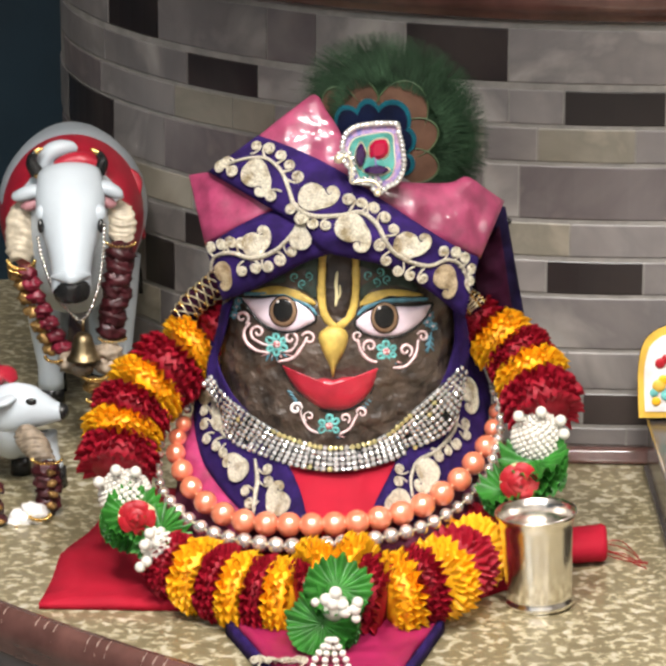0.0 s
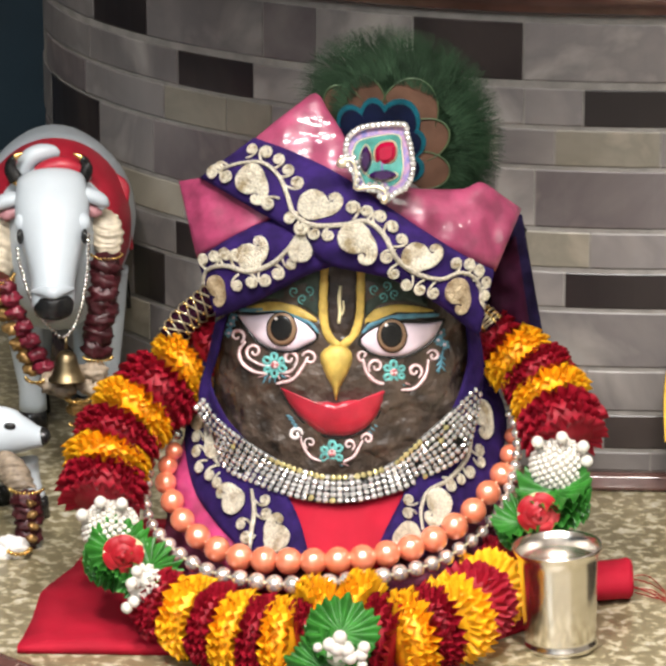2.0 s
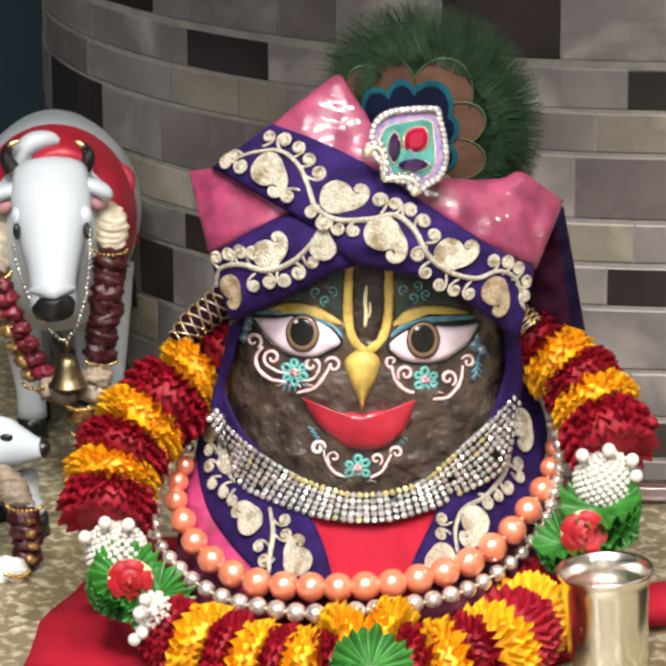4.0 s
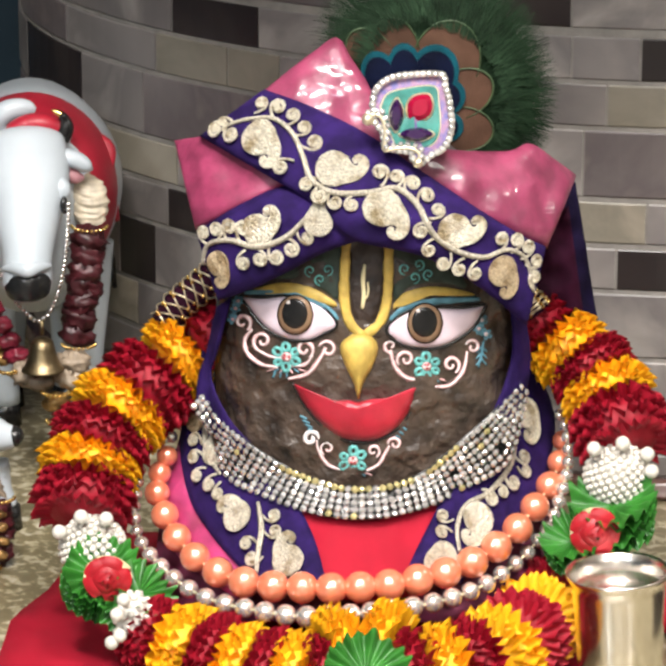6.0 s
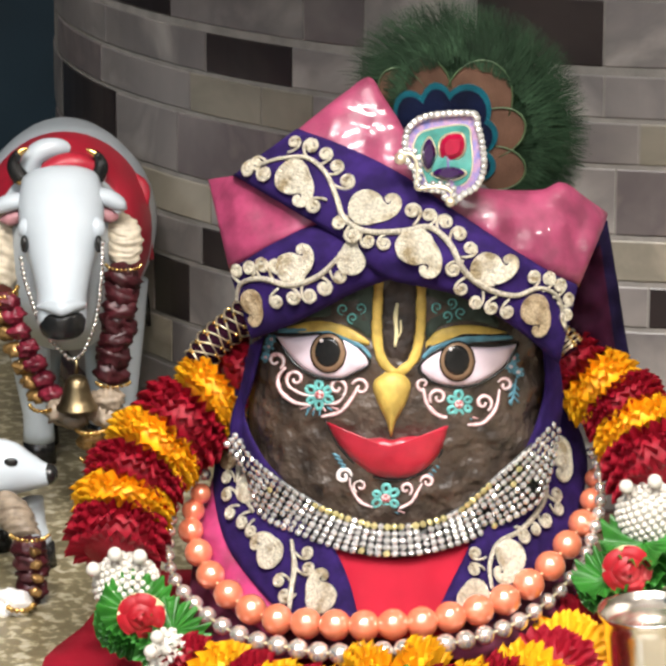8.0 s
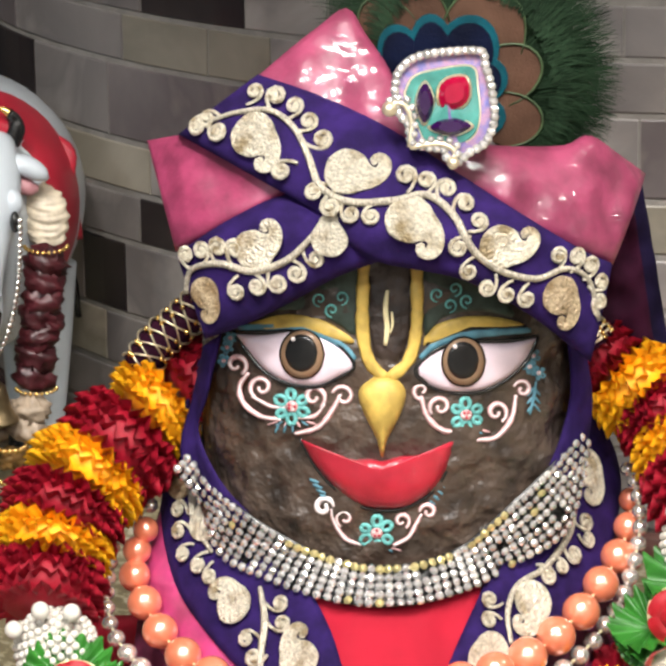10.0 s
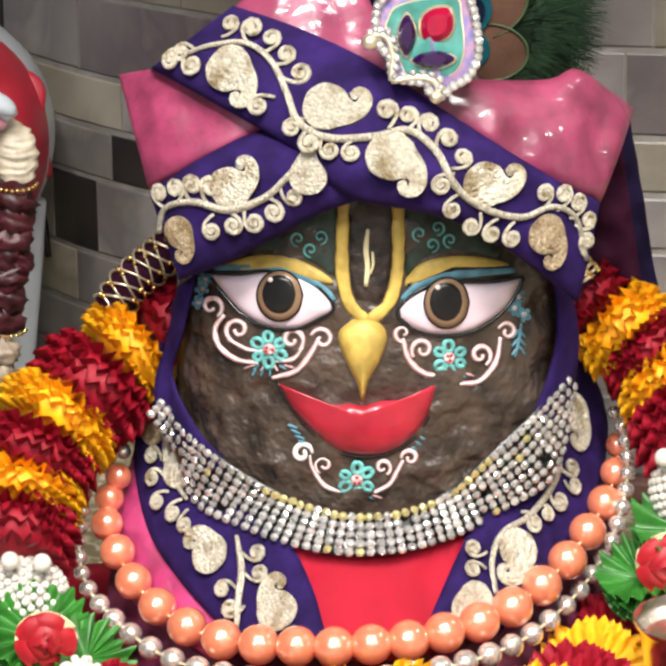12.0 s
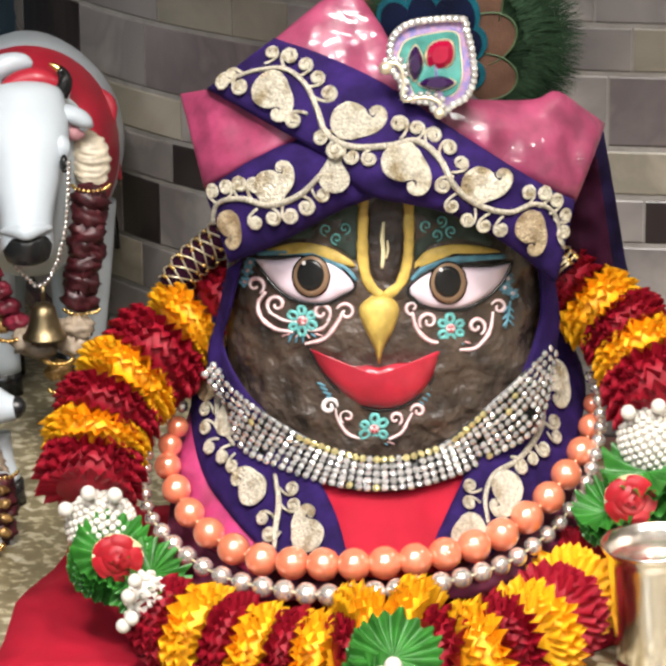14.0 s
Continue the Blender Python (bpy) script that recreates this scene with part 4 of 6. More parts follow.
# face border of the wrap
bm = bmesh.new()
sheet(bm, [(550, 700), (529, 790), (514, 850), (545, 922), (590, 975)], [(522, 720), (504, 800), (486, 870), (500, 940), (560, 1000)], lambda u, v: face_y(u, v) - 0.002, 30, 8, 0.004, 0.003)
part("face_border", bm, M["purple"], robe, "purple cloth edge beside the face")
bm = bmesh.new()
sheet(bm, [(1062, 700), (1070, 790), (1055, 860), (1030, 920)], [(1092, 720), (1105, 800), (1100, 870), (1080, 930)], lambda u, v: face_y(u, v) - 0.002, 30, 8, 0.004, 0.003)
part("face_border", bm, M["purple"], robe, "purple cloth edge beside the face")
le = shifted(lap, -0.0042)
embroider(lapel_l, le, [(562, 1105, 38, -230, False, False), (655, 1185, 38, 120, True, False), (524, 985, 38, 85, True, False), (488, 930, 30, 60, False, True)],
          [(510, 885), (484, 968), (484, 1000), (490, 1034), (512, 1050), (505, 870), (528, 1066), (630, 1105), (632, 1134), (580, 1157), (590, 1184), (500, 860)],
          [[(492, 860), (502, 930), (505, 985), (530, 1030)], [(600, 1080), (606, 1130), (600, 1170), (596, 1215)]])
embroider(lapel_r, le, [(1005, 1112, 42, 250, True, False), (1100, 920, 40, -75, True, False), (940, 1178, 34, 200, False, False)],
          [(940, 1105), (938, 1135), (1092, 998), (1096, 1024), (1072, 1045), (1052, 1062), (1030, 1075), (1062, 930), (1085, 870), (1078, 850)],
          [[(1092, 850), (1070, 895), (1075, 955), (1070, 1010), (1030, 1060), (985, 1085), (968, 1125), (972, 1170)]])


# ---------------------------------------------------------------- crystal choker
choker = thing("crystal_choker", G(785, 1100, -0.05), "wide choker of clear crystals in dark settings", "necklace")
PAIRS = [(500, 885, 478, 908), (532, 926, 512, 958), (574, 962, 540, 1034), (630, 1000, 590, 1064), (690, 1030, 660, 1090), (740, 1045, 725, 1106), (785, 1050, 785, 1112),
         (840, 1045, 850, 1106), (900, 1025, 920, 1086), (950, 985, 990, 1052), (1000, 940, 1060, 1014), (1040, 905, 1086, 950), (1080, 862, 1100, 882)]
BAND = curve_through(PAIRS, 56)
UPPER, LOWER = [(p[0], p[1]) for p in BAND[::4]], [(p[2], p[3]) for p in BAND[::4]]


def choker_y(u, v):
    return min(robe_y(u, v), face_y(u, v) + 0.004) - 0.011


bm = bmesh.new()
sheet(bm, UPPER, LOWER, shifted(choker_y, 0.003), 60, 8, 0.003, 0.0)
part("backing", bm, M["black"], choker, "black metal mesh backing")


def crystal_mesh(name, material):
    """A faceted round stone."""
    bm = bmesh.new()
    prof = [(0.5, 0.0), (0.98, 0.2), (0.98, 0.42), (0.72, 0.74), (0.42, 0.9), (0.0001, 0.92)]
    skin(bm, [[Vector((r * math.cos(a), r * math.sin(a), z)) for a in (2 * math.pi * (k + 0.5 * (j % 2)) / 8 for k in range(8))] for j, (r, z) in enumerate(prof)], caps=False)
    return finish(bm, name, material, smooth=False)


CRYSTAL, CRYSTAL_GOLD = crystal_mesh("crystal", M["crystal"]), crystal_mesh("crystal_gold", M["crystal_gold"])
ua, la = [p[:2] for p in BAND], [p[2:] for p in BAND]
rnd_c = random.Random(12)
for i in range(56):
    gap = math.dist(ua[i], la[i])
    k = max(2, min(7, round(gap / 11.5)))
    for j in range(k):
        s = (j + 0.5) / k
        u, v = ua[i][0] * (1 - s) + la[i][0] * s, ua[i][1] * (1 - s) + la[i][1] * s
        if rnd_c.random() < 0.012:
            continue
        gold = (j == 0 and 14 < i < 44 and rnd_c.random() < 0.75) or rnd_c.random() < 0.02
        m = frame_on(u, v, choker_y, 7.0 * K, rnd_c.uniform(-22, 22), False, 0.0) @ pose(0, 0, 0, rnd_c.uniform(-20, 20), rnd_c.uniform(-20, 20), 0)
        inst("crystal", CRYSTAL_GOLD if gold else CRYSTAL, choker, m)


# ---------------------------------------------------------------- bead strings
def pearl_mesh(name, material, seg=20):
    bm = bmesh.new()
    ball(bm, (0, 0, 0), 1.0, seg=seg)
    return finish(bm, name, material)


PEARL, BEAD, WHITE_PEARL, GOLD_BEAD = pearl_mesh("pearl", M["pearl_pink"], 24), pearl_mesh("bead", M["pearl_silver"]), pearl_mesh("white_pearl", M["pearl_white"], 14), pearl_mesh("gold_bead", M["gold"], 10)


def string(name, pts, depth, mesh, bead, label, category, sizes, gap=1.0):
    """A string of beads laid along a line of the grid; sizes gives the bead's radius in grid steps from end to end."""
    own = thing(name, G(*pts[len(pts) // 2], depth(*pts[len(pts) // 2])), label, category)
    c = curve_through(pts, 400)
    s = [0.0]
    for a, b in zip(c, c[1:]):
        s.append(s[-1] + math.dist(a, b))
    at = 0.0
    while at < s[-1]:
        u, v = (float(np.interp(at, s, [p[k] for p in c])) for k in (0, 1))
        r = float(np.interp(at / s[-1], [q[0] for q in sizes], [q[1] for q in sizes]))
        y = depth(u, v)
        inst(bead, mesh, own, Matrix.Translation(G(u, v, y)) @ pose(0, 0, 0, rnd_c.uniform(0, 90), 0, rnd_c.uniform(0, 90)) @ Matrix.Diagonal((r * px(y),) * 3 + (1,)))
        at += 2 * r * gap
    bm = bmesh.new()
    tube(bm, [G(u, v, depth(u, v)) for u, v in c[::8]], 0.0006, 6)
    part("thread", bm, M["cream"], own)
    return own


def pearl_y(u, v):
    return robe_y(u, v) - 0.016


string("pearl_necklace", [(432, 998), (418, 1030), (412, 1058), (424, 1095), (440, 1132), (468, 1168), (508, 1200), (556, 1222), (610, 1232), (720, 1236), (780, 1234), (835, 1230), (895, 1220), (945, 1208), (998, 1188), (1040, 1162), (1080, 1130), (1108, 1098), (1135, 1064), (1155, 1030), (1166, 995), (1170, 960)],
       pearl_y, PEARL, "pearl", "string of large shiny coral-pink pearls", "necklace", [(0, 20), (0.1, 27), (0.3, 31), (0.75, 31), (0.92, 27), (1, 19)], 0.86)


def silver_y(u, v):
    side = max(0.0, min(1.0, (450 - u) / 50), min(1.0, (u - 1130) / 40))
    return robe_y(u, v) - 0.008 - 0.02 * max(0, v - 1180) / 100 - 0.024 * side


string("silver_bead_necklace", [(440, 962), (405, 978), (385, 1010), (376, 1060), (372, 1105), (380, 1150), (405, 1185), (432, 1212), (470, 1240), (520, 1262), (590, 1276), (670, 1286), (740, 1284), (830, 1276), (900, 1266), (960, 1252), (1010, 1235), (1060, 1206), (1105, 1170), (1140, 1125), (1160, 1080), (1178, 1010), (1175, 950), (1160, 915)],
       silver_y, BEAD, "bead", "string of small mirror-bright silver beads", "necklace", [(0, 12), (0.15, 12), (0.22, 17), (0.3, 19), (0.45, 21), (0.6, 20), (0.8, 15), (1, 11)], 0.95)


# ---------------------------------------------------------------- peacock feather and brooch
feather = thing("peacock_feather", G(880, 440, 0.02), "green peacock feather eye standing behind the brooch", "feather")
FY_ = 0.03
rnd_f = random.Random(21)


def outline_r(a):
    """Reach of the plume from its heart, by direction in degrees (0 right, 90 up)."""
    keys = [(-40, 150), (-15, 215), (10, 238), (30, 262), (50, 285), (70, 292), (90, 300), (110, 300), (125, 270), (140, 205), (160, 150)]
    return float(np.interp(a, [k[0] for k in keys], [k[1] for k in keys]))


bm = bmesh.new()
HU, HV = 905, 378
for i in range(9000):
    a = rnd_f.uniform(-38, 158)
    over = i > 7300          # short barbs lying over the bronze lobes' ends
    r1 = outline_r(a) * (rnd_f.uniform(0.74, 0.92) if over else rnd_f.uniform(0.80, 1.03))
    r0 = (rnd_f.uniform(0.58, 0.70) if over else rnd_f.uniform(0.30, 0.55)) * outline_r(a)
    bend = rnd_f.gauss(0, 4.5) + 10 * math.sin(radians(a - 50))
    y = FY_ + (-0.0075 if over else rnd_f.uniform(-0.004, 0.006))
    w = rnd_f.uniform(0.4, 1.0)
    rows = []
    for k in range(4):
        t = k / 3
        r = r0 + (r1 - r0) * t
        b = radians(a + bend * t * t)
        u, v = HU + r * math.cos(b), HV - r * math.sin(b)
        du, dv = math.sin(b) * w * (1 - 0.75 * t), math.cos(b) * w * (1 - 0.75 * t)
        yy = y + 0.006 * t * t
        rows.append((bm.verts.new(G(u - du, v - dv, yy)), bm.verts.new(G(u + du, v + dv, yy))))
    for p, q in zip(rows, rows[1:]):
        bm.faces.new((p[0], p[1], q[1], q[0]))
tagged(part("plume", bm, M["feather"], feather, "fine dark green barbs"), kind="stuff")


def lobe(bm, u, v, ru, rv, turn, y, puff, mi=0):
    """A rounded feather lobe, pointed at its foot."""
    rings = []
    c, s = math.cos(radians(turn)), math.sin(radians(turn))
    for k in range(6):
        q = 1 - k / 5 * 0.97
        ring = []
        for i in range(20):
            a = 2 * math.pi * i / 20
            x, z = ru * math.cos(a) * q, rv * math.sin(a) * q
            if math.sin(a) < 0:
                x *= 1 - 0.45 * abs(math.sin(a))
            ring.append(G(u + x * c - z * s, v - (x * s + z * c), y - puff * (1 - q * q)))
        rings.append(ring)
    rings.insert(0, [p + Vector((0, 0.001, 0)) for p in rings[0]])
    skin(bm, rings, mi=mi)


for k, (u, v, ru, rv, turn) in enumerate(((808, 262, 42, 62, 34), (852, 246, 42, 62, 14), (944, 266, 62, 76, -16), (972, 326, 44, 62, -66), (976, 390, 40, 56, -94))):
    bm = bmesh.new()
    lobe(bm, u, v, ru, rv, turn, FY_ - 0.005 - 0.0005 * k, 0.0006)
    part("bronze_lobe", bm, M["feather_brown"], feather, "bronze brown lobe of the eye", smooth=False)
    c, q = math.cos(radians(turn)), math.sin(radians(turn))
    line = [(u + x * c - z * q, v - (x * q + z * c)) for x, z in ((1.01 * ru * math.cos(b), 1.01 * rv * math.sin(b)) for b in (radians(-8 + 14 * j) for j in range(15)))]
    bm = bmesh.new()
    tube(bm, [G(a, b, FY_ - 0.0058 - 0.0005 * k) for a, b in line], [2.2 * K * (0.5 + 0.5 * math.sin(math.pi * j / 14)) for j in range(15)], 6)
    part("lobe_rim", bm, M["feather_rim"], feather, "pale green rim")
for k, (u, v, ru, rv, turn) in enumerate(((822, 292, 34, 46, 18), (868, 286, 34, 54, 4), (922, 286, 46, 52, -16), (944, 332, 34, 38, -60), (940, 386, 30, 38, -86))):
    c, q = math.cos(radians(turn + 90)), math.sin(radians(turn + 90))
    bm = bmesh.new()
    lobe(bm, u, v, ru, rv, turn, FY_ - 0.0088 - 0.0005 * (k % 2), 0.0004)
    part("teal_lobe", bm, M["feather_teal"], feather, "teal lobe of the eye", smooth=False)
    bm = bmesh.new()
    lobe(bm, u - 7 * c, v + 7 * q, ru * 0.84, rv * 0.90, turn, FY_ - 0.0104 - 0.0005 * (k % 2), 0.0004)
    part("blue_lobe", bm, M["feather_blue"], feather, "blue-black heart of the eye", smooth=False)
bm = bmesh.new()
tube(bm, [G(HU, HV + 10, 0.022), G(890, 440, 0.012), G(884, 500, 0.006)], 0.0012, 8)
part("quill", bm, M["cream"], feather, "pale quill")

brooch = thing("turban_brooch", G(885, 450, -0.03), "paisley-shaped jewelled brooch with crystals and coloured gems", "brooch")


def brooch_y(u, v):
    return -0.036 - 0.00007 * (v - 370)


OUT = [(800, 345), (806, 318), (830, 296), (870, 287), (935, 286), (942, 305), (952, 345), (955, 395), (940, 430), (915, 445), (893, 462), (880, 452), (876, 440), (848, 434), (826, 430), (820, 398), (806, 382)]
INN = [(822, 350), (835, 328), (870, 318), (918, 315), (926, 345), (928, 390), (915, 418), (880, 428), (850, 420), (838, 395), (824, 375)]


def plate(outline, y0, y1, material, name, label, owner, shrink=1.0, n=70):
    o = curve_through(list(outline) + [outline[0]], n + 1)[:-1]
    cu, cv = sum(p[0] for p in o) / n, sum(p[1] for p in o) / n
    bm = bmesh.new()
    rows = []
    for s, d in ((shrink, y0), (shrink, y1 + 0.0004), (shrink * 0.985, y1), (shrink * 0.5, y1 - 0.0003), (0.01, y1 - 0.0004)):
        rows.append([G(cu + (u - cu) * s, cv + (v - cv) * s, brooch_y(u, v) + d) for u, v in o])
    skin(bm, rows)
    return part(name, bm, material, owner, label, smooth=False)


plate(OUT, 0.006, 0.0, M["silver"], "back_plate", "silver plate", brooch)
plate(OUT, 0.0, -0.0008, M["enamel_lilac"], "lilac_field", "iridescent lilac field", brooch, 0.9)
plate(INN, 0.0, -0.0024, M["pale_gilt"], "gold_rim", "pale gilt rim", brooch, 1.06)
plate(INN, 0.0, -0.0029, M["enamel_teal"], "teal_field", "teal enamel field", brooch, 1.01)
for i, (u, v) in enumerate(curve_through(OUT + [OUT[0]], 47)[:-1]):
    cu, cv = 880, 368
    inst("crystal", CRYSTAL, brooch, frame_on(cu + (u - cu) * 0.93, cv + (v - cv) * 0.93, brooch_y, 6.8 * K, i * 31, False, 0.0016))


def gem(u, v, ru, rv, turn, material, name, label):
    """A marquise-cut gem in a gold claw."""
    for grow, low, high, mt, nm, lb in ((1.16, 0.0, 0.0022, M["pale_gilt"], "claw", "pale gilt claw"), (1.0, 0.001, 0.0048, material, name, label)):
        bm = bmesh.new()
        rings = []
        for s, h in ((1, low), (1, low + (high - low) * 0.4), (0.62, high), (0.02, high)):
            ring = []
            for k in range(18):
                a = 2 * math.pi * k / 18
                x, z = ru * math.cos(a) * (1 - 0.35 * abs(math.sin(a)) ** 2), rv * math.sin(a)
                c, q = math.cos(radians(turn)), math.sin(radians(turn))
                uu, vv = u + (x * c - z * q) * s * grow, v - (x * q + z * c) * s * grow
                ring.append(G(uu, vv, brooch_y(uu, vv) - 0.0029 - h))
            rings.append(ring)
        skin(bm, rings)
        part(nm, bm, mt, brooch, lb, smooth=nm == "claw")


gem(892, 352, 23, 28, -38, M["gem_red"], "red_gem", "large ruby-red gem")
gem(849, 366, 13, 29, -2, M["gem_purple"], "purple_gem", "purple marquise gem")
gem(886, 401, 13, 30, 91, M["gem_purple"], "purple_gem", "purple marquise gem")
for line in ([(798, 362), (822, 360), (834, 386), (831, 424)], [(831, 424), (874, 419), (897, 432), (890, 453)]):
    bm = bmesh.new()
    tube(bm, [G(u, v, brooch_y(u, v) - 0.0032) for u, v in curve_through([(u - 5, v + 6) for u, v in line], 16)], 4 * K, 8)
    part("scroll_rim", bm, M["pale_gilt"], brooch, "curled gilt rim")
    for i, (u, v) in enumerate(curve_through(line, 8)):
        inst("crystal", CRYSTAL, brooch, frame_on(u, v, brooch_y, 5.6 * K, i * 37, False, 0.0036))
GILT_BEAD = pearl_mesh("gilt_bead", M["pale_gilt"], 14)
for u, v, r in ((797, 374, 11), (889, 454, 9)):
    inst("gilt_pearl", GILT_BEAD, brooch, Matrix.Translation(G(u, v, brooch_y(u, v) - 0.004)) @ Matrix.Diagonal((r * K, r * K, r * K, 1)), "round pale gilt bead")


# ---------------------------------------------------------------- the garland
def petal_disc_mesh(name, material, seed, petals=25, layers=4):
    """A rosette of pleated satin ribbon with pointed folds, radius 1, thickness 1 along z."""
    r_ = random.Random(seed)
    bm = bmesh.new()
    lathe(bm, [(0.05, -0.44), (0.5, -0.42), (0.74, -0.2), (0.78, 0.0), (0.74, 0.2), (0.5, 0.42), (0.05, 0.44)], (0, 0, 0), 20)
    for L in range(layers):
        z = 0.86 * (-0.5 + (L + 0.5) / layers)
        reach = 1.0 - 0.20 * (2 * abs(z)) ** 2
        ph = r_.random() * 6.28
        jit = [r_.uniform(0.94, 1.05) for _ in range(petals)]
        push = [r_.uniform(-0.05, 0.05) for _ in range(petals)]
        deep = [r_.uniform(0.08, 0.14) for _ in range(petals)]
        rings = []
        for s in (0.40, 0.62, 0.78, 0.90, 1.0):
            ring = []
            f = (s - 0.4) / 0.6
            for k in range(petals * 4):
                p, q = k // 4, (k % 4) / 4
                crest = 1 - abs(2 * q - 1)
                a = ph + 2 * math.pi * (k + 0.9 * f * math.sin(1.7 * p)) / (petals * 4)
                end = reach * jit[p] * (0.90 + 0.10 * crest ** 0.9)
                rad = 0.4 + (end - 0.4) * f
                zz = z * (1 + 0.12 * f) + deep[p] * (2 * crest - 1) * f ** 0.6 + push[p] * f
                ring.append((rad * math.cos(a), rad * math.sin(a), zz))
            rings.append(ring)
        skin(bm, rings, caps=False)
    return finish(bm, name, material)


RED_DISC = [petal_disc_mesh("red_rosette", M["petal_red"], 40 + i) for i in range(3)]
ORANGE_DISC = [petal_disc_mesh("orange_rosette", M["petal_orange"], 50 + i) for i in range(3)]
garland = thing("flower_garland", G(790, 1440, -0.12), "thick garland of dark red and marigold ribbon flowers", "garland")


def disc_at(mesh, p, axis, r, thick, owner=None, name="rosette", label=""):
    q = Vector(axis).to_track_quat("Z", "Y").to_matrix().to_4x4()
    return inst(name, mesh, owner or garland, Matrix.Translation(p) @ q @ pose(0, 0, 0, 0, 0, random.uniform(0, 360)) @ Matrix.Diagonal((r, r, thick, 1)), label)


def run(rows):
    """A run of rosettes along a line: u, v, depth, radius, thickness (grid steps), kind."""
    pts = [G(u, v, y) for u, v, y, *_ in rows]
    for i, (u, v, y, r, th, kind) in enumerate(rows):
        axis = pts[min(i + 1, len(pts) - 1)] - pts[max(i - 1, 0)]
        mesh = {"R": RED_DISC, "O": ORANGE_DISC}[kind][i % 2]
        disc_at(mesh, pts[i], axis, 1.12 * r * px(y), 1.26 * th * px(y), None, "rosette", {"R": "dark red ribbon rosette", "O": "marigold orange ribbon rosette"}[kind])


run([(520, 775, 0.055, 62, 70, "R"), (452, 815, 0.045, 80, 50, "O"), (395, 868, 0.035, 92, 76, "R"), (345, 915, 0.025, 92, 56, "O"),
     (308, 968, 0.012, 92, 62, "R"), (287, 1018, 0.002, 92, 52, "O"), (277, 1078, -0.012, 92, 74, "R")])
run([(405, 1328, -0.075, 78, 56, "R"), (468, 1355, -0.088, 90, 66, "O"), (522, 1372, -0.098, 92, 50, "R"), (572, 1392, -0.108, 94, 62, "O"), (622, 1400, -0.114, 94, 52, "R"),
     (672, 1408, -0.12, 97, 62, "O"), (722, 1410, -0.124, 92, 50, "R"), (762, 1376, -0.112, 112, 62, "O"), (822, 1368, -0.112, 114, 60, "O"), (876, 1410, -0.126, 103, 74, "R"), (938, 1398, -0.122, 103, 70, "O"),
     (992, 1378, -0.114, 94, 60, "R"), (1042, 1360, -0.106, 97, 56, "O"), (1082, 1328, -0.084, 90, 54, "R"), (1116, 1302, -0.044, 86, 50, "O"), (1146, 1264, -0.006, 80, 56, "R")])
run([(1120, 745, 0.06, 62, 70, "R"), (1178, 800, 0.05, 76, 60, "O"), (1222, 838, 0.04, 82, 52, "R"), (1250, 880, 0.03, 84, 52, "O"), (1274, 945, 0.012, 92, 86, "R")])


def pearl_dome(u, v, y, r, up, crown):
    """A round knot closely set with small white pearls, ringed by larger ones."""
    c = G(u, v, y)
    own = part("pearl_knot", sphere_bm(c, r * px(y) * 0.94), M["pearl_white"], garland, "round knot covered with small white pearls")
    n = 260
    for k in range(n):
        z = 1 - 2 * (k + 0.5) / n
        a = k * 2.39996
        q = math.sqrt(1 - z * z)
        d = Vector((q * math.cos(a), q * math.sin(a), z))
        if d.y < 0.35:
            inst("small_pearl", WHITE_PEARL, own, Matrix.Translation(c + d * r * px(y)) @ Matrix.Diagonal((6.2 * K,) * 3 + (1,)))
    for du, dv in crown:
        inst("large_pearl", WHITE_PEARL, own, Matrix.Translation(G(u + du, v + dv, y - 0.012)) @ Matrix.Diagonal((14 * K,) * 3 + (1,)))


def sphere_bm(c, r, scale=(1, 1, 1)):
    bm = bmesh.new()
    ball(bm, c, r, scale, 20)
    return bm


pearl_dome(295, 1165, -0.03, 60, 0, [(-62, -30), (-22, -58), (24, -54)])
pearl_dome(1266, 1030, -0.005, 60, 0, [(-45, -50), (8, -60), (54, -40), (62, -8)])


def ruffle(u, v, y, r, axis, layers, name="green_ruffle", material=None, owner=None, seed=1, wave=19, squash=1.0):
    """A pleated ribbon collar: wavy discs stacked along an axis."""
    rr = random.Random(seed)
    c = G(u, v, y)
    q = Vector(axis).to_track_quat("Z", "Y").to_matrix()
    R_ = r * px(y)
    bm = bmesh.new()
    for L in range(layers):
        off = (L - (layers - 1) / 2) * R_ * 0.15
        ph = rr.random() * 6
        cup = 0.55 * (L - (layers - 1) / 2) / max(1, layers - 1)
        rings = []
        for k in range(5):
            s = 0.03 + 0.97 * k / 4
            ring = []
            for i in range(120):
                a = 2 * math.pi * i / 120
                f = 1.3 * noise.noise(Vector((2.2 * math.cos(a), 2.2 * math.sin(a), ph))) + math.sin(wave * a + ph + 1.5 * math.sin(3 * a)) * 0.8
                ring.append(c + q @ Vector((R_ * s * math.cos(a) * (1 + 0.05 * f * s), R_ * s * math.sin(a) * squash * (1 + 0.05 * f * s), off + 0.20 * R_ * s ** 1.6 * f + 0.10 * R_ * s * math.sin(a + ph) + cup * R_ * s * s)))
            rings.append(ring)
        skin(bm, rings, caps=False)
    return part(name, bm, material or M["leaf"], owner or garland, "pleated green ribbon ruffle")


